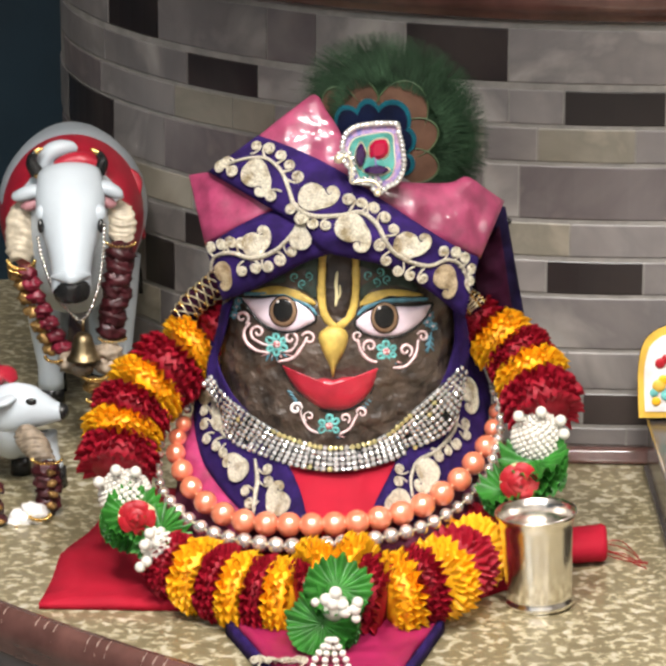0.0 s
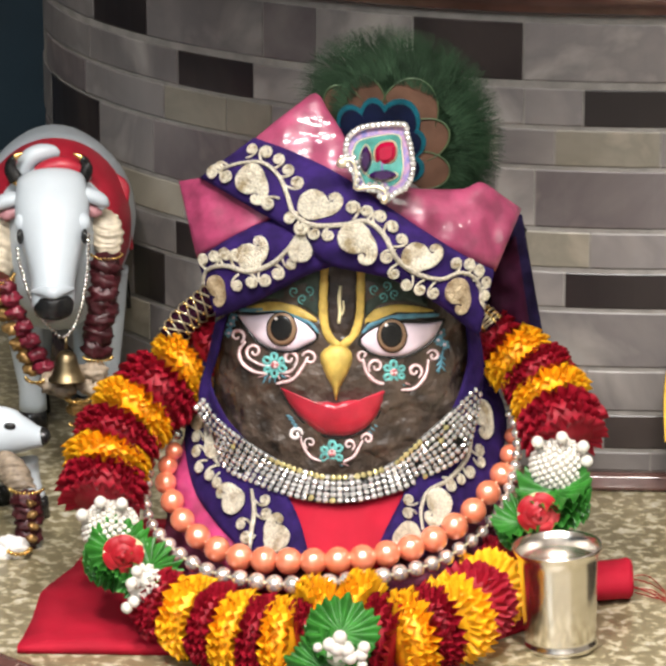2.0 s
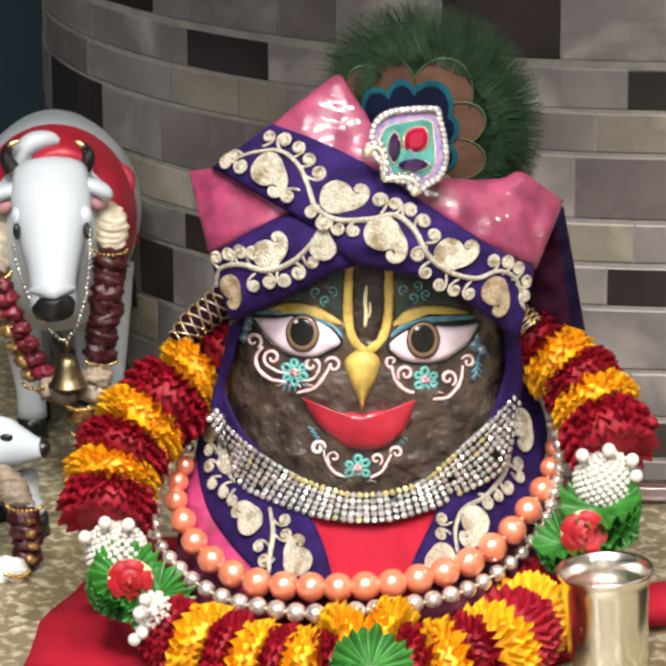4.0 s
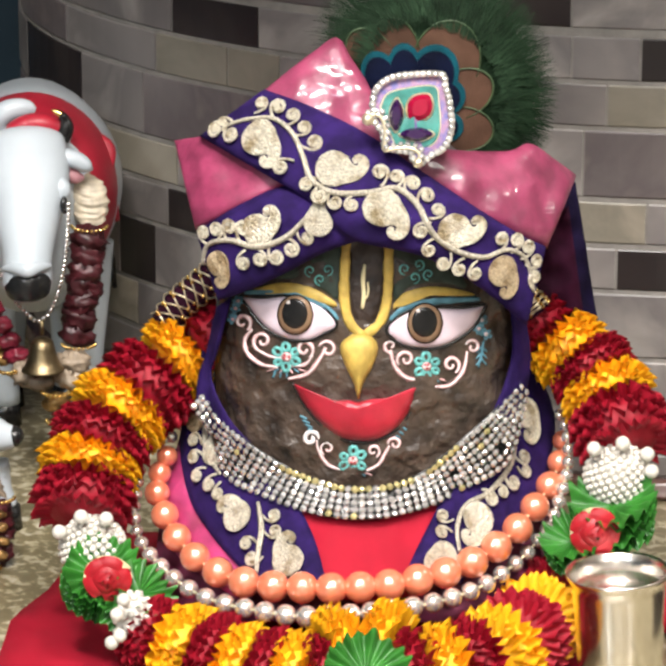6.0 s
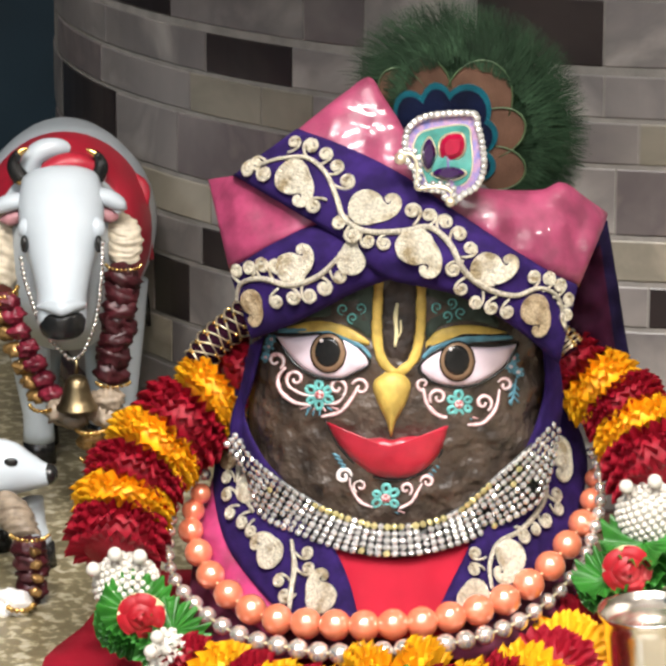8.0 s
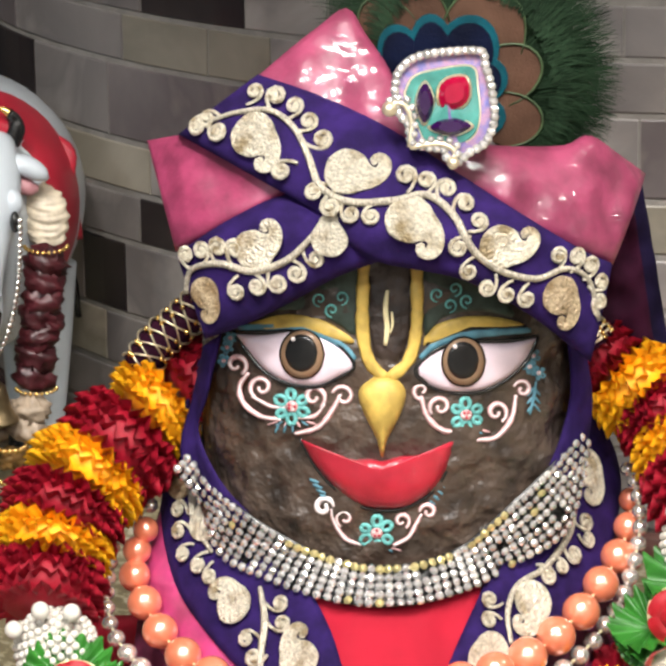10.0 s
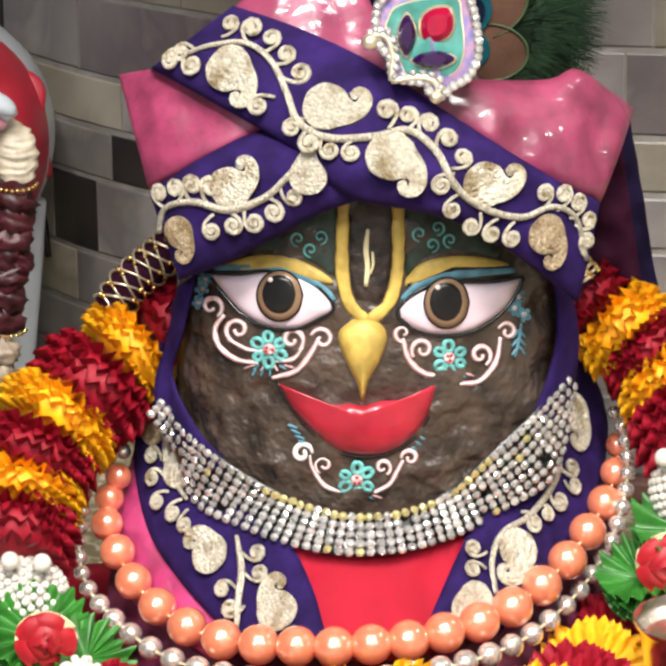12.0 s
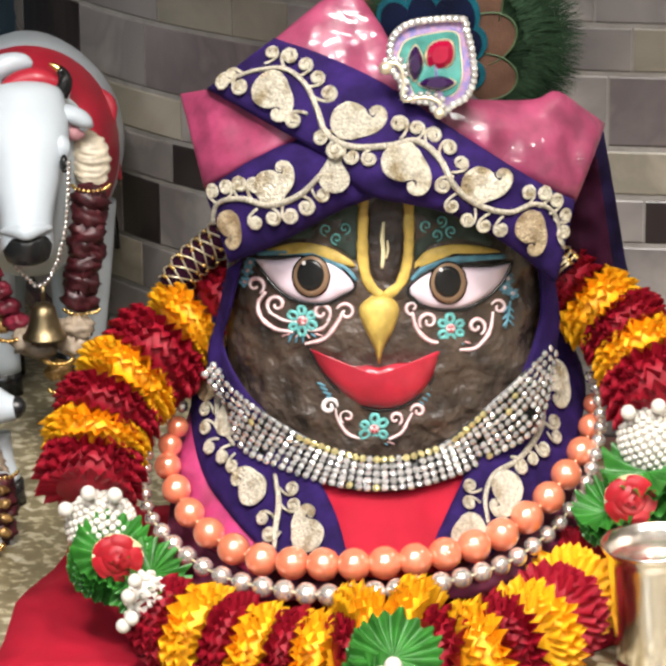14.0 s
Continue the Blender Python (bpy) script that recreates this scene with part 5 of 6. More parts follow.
def ribbon_rose(u, v, y, r, seed):
    """Folded satin petals round a heart, on a cream frill."""
    rr = random.Random(seed)
    c = G(u, v, y)
    R_ = r * px(y)
    bm = bmesh.new()
    ball(bm, c + Vector((0, -0.35 * R_, 0)), 0.22 * R_, (1, 1, 1), 12)
    for ring, (n, rad, size, tip) in enumerate(((3, 0.26, 0.34, 62), (4, 0.5, 0.42, 42), (5, 0.78, 0.48, 18))):
        for k in range(n):
            a = 2 * math.pi * (k + 0.5 * ring) / n + rr.uniform(-0.15, 0.15)
            d = Vector((math.cos(a), 0, math.sin(a)))
            m = Matrix.Translation(c + d * rad * R_ + Vector((0, -(0.32 - 0.1 * ring) * R_, 0))) @ pose(0, 0, 0, 0, -math.degrees(a), 0) @ pose(0, 0, 0, 0, 0, tip)
            rows = []
            for i in range(9):
                q = -1 + i / 4
                col = []
                for t in range(7):
                    h = -1 + t / 3
                    w = math.sqrt(max(0.02, 1 - 0.75 * q * q))
                    col.append(m @ Vector((h * 0.75 * size * R_ * w, -0.28 * size * R_ * (1 - q * q) * (1 - h * h) - 0.16 * size * R_ * max(0, h) ** 3, q * 1.15 * size * R_)))
                rows.append(col)
            skin(bm, rows, close=False)
    own = part("ribbon_rose", bm, M["rose"], garland, "red satin ribbon rose")
    ruffle(u, v - 4, y + 0.006, r * 1.12, (0.1, -1, 0.15), 1, "rose_frill", M["cream"], own, seed + 40, 9, 0.85)


ruffle(306, 1222, -0.05, 70, (0.2, -0.6, 0.75), 4, seed=2)
ribbon_rose(322, 1218, -0.072, 40, 1)
ruffle(374, 1254, -0.064, 66, (0.6, -0.4, 0.7), 4, seed=3)
ruffle(1256, 1098, -0.018, 80, (-0.1, -0.35, 0.9), 4, seed=4)
ribbon_rose(1222, 1132, -0.036, 42, 2)
ruffle(1188, 1158, -0.026, 60, (-0.3, -0.35, 0.85), 3, seed=5)
wk = part("pearl_knot", sphere_bm(G(372, 1300, -0.078), 44 * K, (0.8, 0.8, 1.3)), M["pearl_white"], garland, "knot of white pearls")
for i in range(60):
    z = 1 - 2 * (i + 0.5) / 60
    q, a = math.sqrt(1 - z * z), i * 2.39996
    d = Vector((q * math.cos(a) * 0.8, q * math.sin(a) * 0.8, z * 1.3))
    if d.y < 0.3:
        inst("small_pearl", WHITE_PEARL, wk, Matrix.Translation(G(372, 1300, -0.078) + d * 44 * K) @ Matrix.Diagonal((6.5 * K,) * 3 + (1,)))
for u, v in ((352, 1256), (340, 1283), (345, 1322), (330, 1335)):
    inst("large_pearl", WHITE_PEARL, wk, Matrix.Translation(G(u, v, -0.098)) @ Matrix.Diagonal((13 * K,) * 3 + (1,)))
# pendant at the front
ruffle(792, 1392, -0.158, 80, (0.15, -0.75, 0.65), 3, seed=6)
pk = part("pearl_knot", sphere_bm(G(790, 1430, -0.172), 32 * K), M["pearl_white"], garland, "cluster of round white beads")
for u, v, r in ((790, 1396, 15), (768, 1412, 15), (742, 1418, 10), (784, 1420, 17), (806, 1424, 15), (842, 1418, 13), (836, 1434, 14), (812, 1440, 15), (838, 1456, 11)):
    inst("large_pearl", WHITE_PEARL, pk, Matrix.Translation(G(u, v, -0.196)) @ Matrix.Diagonal((r * K,) * 3 + (1,)))
ruffle(762, 1474, -0.170, 84, (-0.2, -0.75, 0.6), 4, seed=7)
for s in range(4):
    bm = bmesh.new()
    line = [(772 + s * 6, 1508), (758 + s * 14, 1528), (742 + s * 24, 1552), (734 + s * 30, 1586)]
    tube(bm, [G(u, v, -0.206) for u, v in line], 0.0006, 6)
    th = part("tassel_thread", bm, M["cream"], garland, "beaded tassel strand")
    for k, (u, v) in enumerate(curve_through(line, 6)):
        inst("tassel_pearl", WHITE_PEARL, th, Matrix.Translation(G(u, v, -0.207 - 0.002 * (s % 2))) @ Matrix.Diagonal((8.2 * K,) * 3 + (1,)))

# garland cords with gold lace, going up behind the head
for line, y in (([(428, 752), (455, 715), (485, 690), (520, 660)], 0.05), ([(1082, 700), (1096, 708), (1108, 716), (1118, 728)], 0.052)):
    cord = thing("garland_cord", G(*line[0], y), "maroon garland cord wound with gold bead lace", "garland")
    c = curve_through(line, 13)
    bm = bmesh.new()
    tube(bm, [G(u, v, y) for u, v in c], 30 * K, 12)
    part("cord", bm, M["maroon_dark"], cord, "maroon cloth cord")
    fine = curve_through(line, 60)
    for hand in (-1, 1):
        for j in range(4):
            pts = []
            for i, (u, v) in enumerate(fine):
                a = hand * 2 * math.pi * 1.6 * i / 59 + j * math.pi / 2
                du, dv = fine[min(i + 1, 59)][0] - fine[max(i - 1, 0)][0], fine[min(i + 1, 59)][1] - fine[max(i - 1, 0)][1]
                ln = math.hypot(du, dv) or 1
                pts.append(G(u - dv / ln * 32 * math.sin(a), v + du / ln * 32 * math.sin(a), y - 32 * K * math.cos(a)))
            bm = bmesh.new()
            tube(bm, pts, 1.7 * K, 5)
            part("net_thread", bm, M["pale_gilt"], cord, "pale gilt net thread")
            for p in pts[4::9]:
                inst("gold_bead", GOLD_BEAD, cord, Matrix.Translation(p) @ Matrix.Diagonal((4.4 * K,) * 3 + (1,)))


# ---------------------------------------------------------------- cloths on the counter
def flat_cloth(name, outline, z, material, label, thick=0.003, wav=0.0015, n=90, height=None):
    o = curve_through(list(outline) + [outline[0]], n + 1)[:-1]
    p = [Gz(u, v, 0.0) for u, v in o]
    c = sum(p, Vector()) / n
    bm = bmesh.new()
    rows = [[Vector((q.x, q.y, 0.0006)) for q in p]]
    for k in range(9):
        s = 1 - k / 8 * 0.98
        rows.append([Vector((c.x + (q.x - c.x) * s, c.y + (q.y - c.y) * s, z + thick + wav * noise.noise(Vector((q.x * s * 30, q.y * s * 30, k * 0.3))) + (height(q, s) if height else 0))) for q in p])
    skin(bm, rows)
    return solid(name, bm, material, label, "cloth")


flat_cloth("red_cloth", [(92, 1436), (120, 1385), (148, 1315), (222, 1255), (300, 1180), (700, 1150), (1100, 1180), (1330, 1230), (1300, 1345), (1180, 1395), (1000, 1440), (700, 1440), (440, 1441), (250, 1438)], 0.001, M["red_cloth"], "bright red cloth spread under the idol", 0.004, 0.002,
           height=lambda q, s: 0.006 * max(0, 0.9 - s) + 0.004 * max(0, noise.noise(Vector((q.x * 18, q.y * 18, 2.0)))))
flat_cloth("pink_scarf", [(545, 1478), (600, 1540), (660, 1610), (800, 1640), (930, 1610), (985, 1540), (1035, 1468), (900, 1430), (780, 1425), (640, 1440)], 0.006, M["magenta"], "magenta satin scarf corner under the garland", 0.004, 0.003)
scarf_edge = thing("scarf_border", Gz(640, 1560, 0.01), "purple scarf border with silver embroidery", "cloth")
for line in ([(538, 1484), (595, 1548), (655, 1620)], [(1040, 1476), (990, 1548), (935, 1620)]):
    bm = bmesh.new()
    c = curve_through(line, 14)
    pts = [Gz(u, v, 0.004) for u, v in c]
    skin(bm, [[p + Vector((-0.002, 0, -0.003)), p + Vector((-0.002, 0, 0.006)), p + Vector((0.002, 0, 0.0072)), p + Vector((0.002, 0, -0.003))] for p in pts])
    part("edging", bm, M["purple"], scarf_edge, "purple velvet edging")
for k in range(9):
    p = Gz(600 + 14 * k, 1556 - 3 * (k % 2), 0.0135)
    inst("curl_motif", CURL, scarf_edge, Matrix.Translation(p) @ pose(0, 0, 0, 20, 0, 40 * k) @ Matrix.Diagonal((0.0036,) * 3 + (1,)))
# rolled cloth end
bm = bmesh.new()
a_, b_ = Gz(1290, 1330, 0.0), Gz(1425, 1318, 0.0)
rings = []
for k in range(22):
    t = k / 21
    p = a_.lerp(b_, t) + Vector((0, 0, 0.0135))
    r = 0.0125 * (1.0 + 0.06 * noise.noise(Vector((t * 6, 0, 1)))) * (0.9 if k in (0, 21) else 1)
    rings.append([p + Vector((0, r * 1.5 * math.cos(a), r * math.sin(a))) for a in (2 * math.pi * i / 18 for i in range(18))])
skin(bm, rings)
solid("cloth_roll", bm, M["red_cloth"], "rolled end of bright red cloth", "cloth")
rnd_t = random.Random(5)
for k in range(6):
    bm = bmesh.new()
    u, v = 1415 + rnd_t.uniform(-10, 20), 1285 + rnd_t.uniform(-15, 20)
    line = [(u, v), (u + 40, v + 8 + rnd_t.uniform(-8, 8)), (u + 75, v + 26 + rnd_t.uniform(-8, 8)), (1520 + rnd_t.uniform(-12, 8), 1332 + rnd_t.uniform(-8, 8))]
    tube(bm, [Gz(a, b, 0.0008) for a, b in curve_through(line, 14)], 0.0003, 5)
    solid("loose_thread", bm, M["rose"], "loose red cotton thread lying on counter", "thread", group="loose threads")

# ---------------------------------------------------------------- steel tumbler
tp = Gz(1270, 1422, 0.0)
tumbler = thing("steel_tumbler", tp, "polished stainless steel tumbler with a rolled rim", "tumbler")
w = px(tp.y)
H = (G(1256, 1200, tp.y).z - 0.001)
bm = bmesh.new()
lathe(bm, [(0.001, 0.0015), (72 * w, 0.0015), (81 * w, 0.0008), (84 * w, 0.0022), (83 * w, 0.0045), (79 * w, 0.006), (79 * w, 0.0085), (80.5 * w, 0.010), (84 * w, 0.04), (88 * w, H - 0.010), (90 * w, H - 0.005), (95 * w, H - 0.003), (98.5 * w, H - 0.0008), (98 * w, H + 0.0008), (94 * w, H), (86 * w, H - 0.004), (82 * w, H - 0.014), (76 * w, 0.012), (40 * w, 0.008), (0.001, 0.008)], tp, 96)
part("cup", bm, M["steel"], tumbler)
bm = bmesh.new()
lathe(bm, [(0.001, H - 0.011), (50 * w, H - 0.0105), (80 * w, H - 0.0098), (84.5 * w, H - 0.0088)], tp, 64)
part("water", bm, M["steel"], tumbler, "still bright water surface")
tumbler.matrix_basis = Matrix.Translation(tp) @ pose(0, 0, 0, 0, -3.0, 0)

# nail in the wall
bm = bmesh.new()
np_ = G(1197, 521, 0.262)
tube(bm, [np_ + Vector((0, 0.03, 0)), np_ + Vector((0, 0.002, 0)), np_, np_ + Vector((0, -0.002, 0))], [0.0012, 0.0012, 0.0026, 0.002], 10)
solid("wall_nail", bm, M["black"], "small black nail head in the tile joint", "nail")


# ---------------------------------------------------------------- the cow
def loft(bm, rows, mi=0, seg=24):
    """A rounded body through sections: u, v, depth, half width, half height or depth (grid steps)."""
    c = curve_through(rows, 5 * len(rows))
    pts = [G(u, v, y) for u, v, y, _, _ in c]
    ts = [(pts[min(i + 1, len(pts) - 1)] - pts[max(0, i - 1)]).normalized() for i in range(len(pts))]
    ref = next((e for e in (Vector((1, 0, 0)), Vector((0, 0, 1))) if max(abs(t.dot(e)) for t in ts) < 0.8), Vector((0, 1, 0)))
    rings = []
    for i, (u, v, y, a, b) in enumerate(c):
        t = ts[i]
        side = (ref - t * t.dot(ref)).normalized()
        out = t.cross(side).normalized()
        s = px(y)
        rings.append([pts[i] + side * (a * s * math.cos(q)) + out * (b * s * math.sin(q)) for q in (2 * math.pi * k / seg for k in range(seg))])
    return skin(bm, rings, mi=mi)


COW = ["cow_white", "cow_red", "black", "gold", "cow_pink"]


def cow_statue():
    bm = bmesh.new()
    # body, rump behind; the painted blanket covers back and flanks
    fs = loft(bm, [(172, 540, 0.30, 20, 30), (172, 530, 0.31, 118, 140), (172, 508, 0.335, 158, 180), (172, 495, 0.37, 172, 192), (172, 485, 0.405, 172, 186), (170, 482, 0.44, 150, 192), (170, 490, 0.462, 100, 150), (170, 500, 0.47, 40, 60), (170, 500, 0.472, 5, 8)], 0, 48)
    for f in fs:
        c = f.calc_center_median()
        if c.z > G(172, 600 + 60 * abs(c.x + 0.21) / 0.06, c.y).z and 0.312 < c.y < 0.353:
            f.material_index = 1
    # blanket edge on the flank
    loft(bm, [(292, 400, 0.352, 12, 8), (318, 425, 0.35, 16, 8), (322, 470, 0.348, 10, 7), (335, 560, 0.36, 8, 6)], 1, 12)
    # chest, neck
    loft(bm, [(170, 700, 0.335, 70, 50), (170, 640, 0.32, 95, 80), (168, 560, 0.31, 100, 90), (166, 480, 0.305, 92, 85), (165, 420, 0.31, 70, 60)], 0)
    # head
    loft(bm, [(163, 403, 0.30, 54, 14), (163, 409, 0.296, 72, 34), (164, 426, 0.289, 76, 50), (165, 455, 0.283, 80, 58), (166, 495, 0.274, 80, 62), (167, 540, 0.266, 70, 60), (168, 590, 0.256, 55, 54), (168, 635, 0.248, 47, 50), (168, 668, 0.244, 48, 46), (168, 690, 0.246, 44, 38), (168, 704, 0.25, 24, 20)], 0, 32)
    # muzzle and eyes
    loft(bm, [(126, 680, 0.240, 6, 4), (134, 686, 0.2355, 22, 6), (149, 690, 0.2300, 25, 7), (168, 692, 0.2280, 24, 7), (187, 689, 0.2300, 25, 7), (204, 682, 0.2355, 22, 6), (210, 676, 0.240, 6, 4)], 2, 16)
    # poll tuft and brow ridges
    for du, r in ((-22, 14), (0, 17), (22, 14)):
        ball(bm, G(176 + du, 402, 0.290), r * K, (1.1, 0.8, 1.0), 14, 0)
    loft(bm, [(122, 652, 0.238, 4, 5), (145, 652, 0.2300, 11, 9), (168, 656, 0.2255, 14, 10), (190, 650, 0.2300, 11, 9), (212, 647, 0.238, 4, 5)], 0, 14)
    for u in (93, 240):
        ball(bm, G(u + (3 if u < 160 else -3), 532, 0.255), 15 * K, (0.6, 0.9, 1.3), 12, 2)
        ball(bm, G(u + (8 if u < 160 else -8), 503, 0.266), 26 * K, (0.8, 0.8, 1.0), 14, 0)
    # hump and its tie
    loft(bm, [(108, 415, 0.312, 12, 14), (104, 392, 0.311, 18, 18), (112, 365, 0.311, 22, 20), (135, 350, 0.311, 20, 20), (165, 347, 0.311, 13, 16), (182, 352, 0.311, 4, 6)], 0, 18)
    loft(bm, [(136, 412, 0.300, 10, 12), (140, 392, 0.299, 18, 16), (165, 378, 0.299, 20, 18), (200, 376, 0.299, 20, 18), (228, 388, 0.300, 14, 14)], 1, 18)
    # horns with gilt tips and rings
    for rows in ([(88, 408, 0.298, 17, 15), (76, 388, 0.298, 15, 13), (76, 370, 0.298, 11, 10), (84, 358, 0.296, 8, 7)], [(230, 406, 0.298, 17, 15), (240, 386, 0.298, 15, 13), (238, 370, 0.298, 11, 10), (230, 360, 0.296, 8, 7)]):
        loft(bm, rows, 2, 12)
        e = rows[-1]
        d = 10 if e[0] < 160 else -10
        loft(bm, [e, (e[0] + d * 0.8, e[1] - 5, e[2], 6, 5), (e[0] + d * 1.8, e[1] - 9, e[2], 2, 2)], 3, 10)
        ball(bm, G(rows[0][0] + d * 0.4, rows[0][1] + 6, 0.295), 17 * K, (1, 1, 0.4), 12, 3)
    # ears
    loft(bm, [(104, 448, 0.286, 14, 18), (72, 452, 0.287, 17, 20), (48, 460, 0.288, 15, 18), (32, 464, 0.289, 9, 11), (27, 465, 0.289, 2, 3)], 0, 14)
    loft(bm, [(92, 474, 0.288, 10, 12), (68, 484, 0.289, 14, 16), (50, 486, 0.290, 5, 6)], 4, 10)
    loft(bm, [(226, 436, 0.286, 14, 18), (254, 444, 0.287, 17, 20), (274, 454, 0.288, 15, 18), (286, 462, 0.289, 8, 11), (291, 464, 0.289, 2, 3)], 0, 14)
    loft(bm, [(238, 466, 0.288, 10, 12), (258, 478, 0.289, 14, 16), (274, 480, 0.290, 5, 6)], 4, 10)
    # legs and hooves
    for u, y, top, sl in ((98, 0.40, 640, 22), (285, 0.40, 600, -6), (120, 0.445, 700, 5), (250, 0.445, 700, -5)):
        foot = G(u + sl, 900, y)
        z0 = foot.z
        rows = [(G(u, top, y), 46), (G(u + sl * 0.2, top + 90, y), 38), (G(u + sl * 0.6, top + 170, y), 30)]
        pts = [r[0] for r in rows] + [Vector((foot.x, y, 0.03)), Vector((foot.x, y, 0.016))]
        tube(bm, curve_through([tuple(p) for p in pts], 16), [px(y) * float(np.interp(k / 15, [0, 0.5, 0.8, 1], [46, 36, 29, 31])) for k in range(16)], 16)
        lathe(bm, [(0.001, 0.0), (34 * px(y), 0.0), (30 * px(y), 0.018), (0.001, 0.019)], (foot.x, y, 0.0), 18, 2)
    # tail
    tube(bm, [tuple(G(u, v, 0.44)) for u, v in ((318, 600), (328, 640), (332, 690))], 0.002, 8, mi=2)
    return solid("cow_statue", bm, [M[k] for k in COW], "white glazed cow figurine with red painted blanket", "figurine")


cow_statue()

# cow's garland: cream puffs, gold bead rings, maroon knots
cg = thing("cow_garland", G(170, 860, 0.26), "gold, maroon and cream ribbon garland hung on the cow", "garland")
rnd_g = random.Random(17)


def puff(owner, u, v, y, r, material, name, label, seed, squash=0.8):
    """A crumpled ribbon knot."""
    bm = bmesh.new()
    c = G(u, v, y - 0.3 * r * K)
    for q in ball(bm, c, r * K * 1.05, (1.0, squash, 0.72), 22, 0, pose(0, 0, 0, 0, rnd_g.uniform(-25, 25), 0)):
        d = q.co - c
        n1 = abs(noise.noise(d * 190 + Vector((seed * 3.1, 0, 0))))
        n2 = abs(noise.noise(d * 420 + Vector((0, seed * 1.7, 0))))
        q.co += d * (0.28 - 0.95 * n1 - 0.3 * n2)
    return part(name, bm, material, owner, label)


def bead_ring(owner, u, v, y, ru, rv, n=12, r=6.0):
    for k in range(n):
        a = math.pi * (k + 0.5) / n
        inst("gold_bead", GOLD_BEAD, owner, Matrix.Translation(G(u + ru * math.cos(a), v + rv * math.sin(a), y - 0.012 * math.sin(a))) @ Matrix.Diagonal((r * K,) * 3 + (1,)))




def sleeve(owner, line, seed, material="cream_sheer"):
    """A gathered sleeve of sheer ribbon: u, v, depth, half width along a line."""
    c = curve_through(line, 40)
    rings = []
    for i, (u, v, y, w) in enumerate(c):
        ring = []
        for k in range(28):
            a = 2 * math.pi * k / 28
            f = 1 + 0.16 * noise.noise(Vector((math.cos(a) * 1.6, math.sin(a) * 1.6, i * 0.42 + seed))) + 0.03 * math.sin(i * 0.9 + 2.2 * math.sin(a + seed))
            ring.append(G(u + w * f * math.cos(a), v + 6 * math.sin(2 * a + seed), y - 0.8 * w * f * K * math.sin(a)))
        rings.append(ring)
    bm = bmesh.new()
    skin(bm, rings)
    return part("ribbon_sleeve", bm, M[material], owner, "gathered sheer ribbon")


sleeve(cg, [(56, 474, 0.305, 18), (48, 500, 0.302, 31), (46, 545, 0.30, 34), (48, 585, 0.298, 33), (50, 612, 0.295, 24)], 1.0)
sleeve(cg, [(266, 474, 0.305, 18), (280, 500, 0.302, 34), (286, 535, 0.30, 36), (286, 566, 0.297, 30)], 5.0)
bead_ring(cg, 50, 612, 0.275, 32, 22, 11)
bead_ring(cg, 50, 625, 0.275, 30, 20, 11)
bead_ring(cg, 285, 570, 0.275, 34, 12, 12, 4)
bead_ring(cg, 130, 838, 0.262, 24, 14, 9, 5)
bead_ring(cg, 265, 795, 0.268, 32, 10, 11, 4)
for k, (u, v) in enumerate(((50, 645), (62, 672), (72, 702), (88, 735), (102, 765), (118, 795), (132, 822))):
    puff(cg, u - 10, v, 0.272, 22, M["gold_ribbon"], "gold_knot", "crumpled gold ribbon knot", k + 20)
    puff(cg, u + 14, v - 4, 0.268, 24, M["wine_ribbon"], "maroon_knot", "maroon ribbon knot", k + 30)
for k, (u, v) in enumerate(((285, 595), (282, 625), (278, 655), (275, 685), (270, 715), (265, 745), (262, 775))):
    puff(cg, u, v, 0.276, 36, M["maroon_ribbon"], "maroon_knot", "dark maroon ribbon knot", k + 50)
for k, (u, v) in enumerate(((165, 850), (188, 862), (255, 830), (245, 855))):
    puff(cg, u, v, 0.262, 34, M["gauze"], "gauze_puff", "brownish gauze puff", k + 70)
bead_ring(cg, 222, 885, 0.258, 26, 10, 9, 6)
puff(cg, 222, 905, 0.26, 26, M["gold_ribbon"], "gold_knot", "crumpled gold ribbon knot", 81)
bead_ring(cg, 218, 940, 0.258, 14, 8, 6, 5)
# chain of small metal beads with the bell
chain = thing("bell_chain", G(190, 750, 0.25), "chain of small steel beads round the cow's head", "chain")
c = curve_through([(90, 560), (100, 610), (130, 690), (165, 735), (190, 752), (215, 725), (235, 660), (243, 590), (245, 530)], 48)
CHAIN_BEAD = pearl_mesh("chain_bead", M["silver"], 10)
for u, v in c:
    inst("chain_bead", CHAIN_BEAD, chain, Matrix.Translation(G(u, v, 0.246 if 110 < u < 225 else 0.252)) @ Matrix.Diagonal((5.6 * K,) * 3 + (1,)))
bell = thing("brass_bell", G(195, 840, 0.245), "small aged brass bell hanging on the chain", "bell")
bp_ = G(197, 840, 0.246)
s_ = px(0.246)
bm = bmesh.new()
lathe(bm, [(0.0005, 60 * s_), (14 * s_, 58 * s_), (21 * s_, 51 * s_), (24 * s_, 38 * s_), (29 * s_, 18 * s_), (35 * s_, 3 * s_), (41 * s_, -2 * s_), (41 * s_, -6 * s_), (31 * s_, 2 * s_), (20 * s_, 40 * s_), (0.0005, 56 * s_)], bp_, 36)
part("bell_body", bm, M["brass"], bell)
bm = bmesh.new()
tube(bm, [bp_ + Vector((0, 0, 64 * s_)), bp_ + Vector((0, 0, 92 * s_))], 4 * s_, 8)
part("bell_loop", bm, M["brass"], bell)


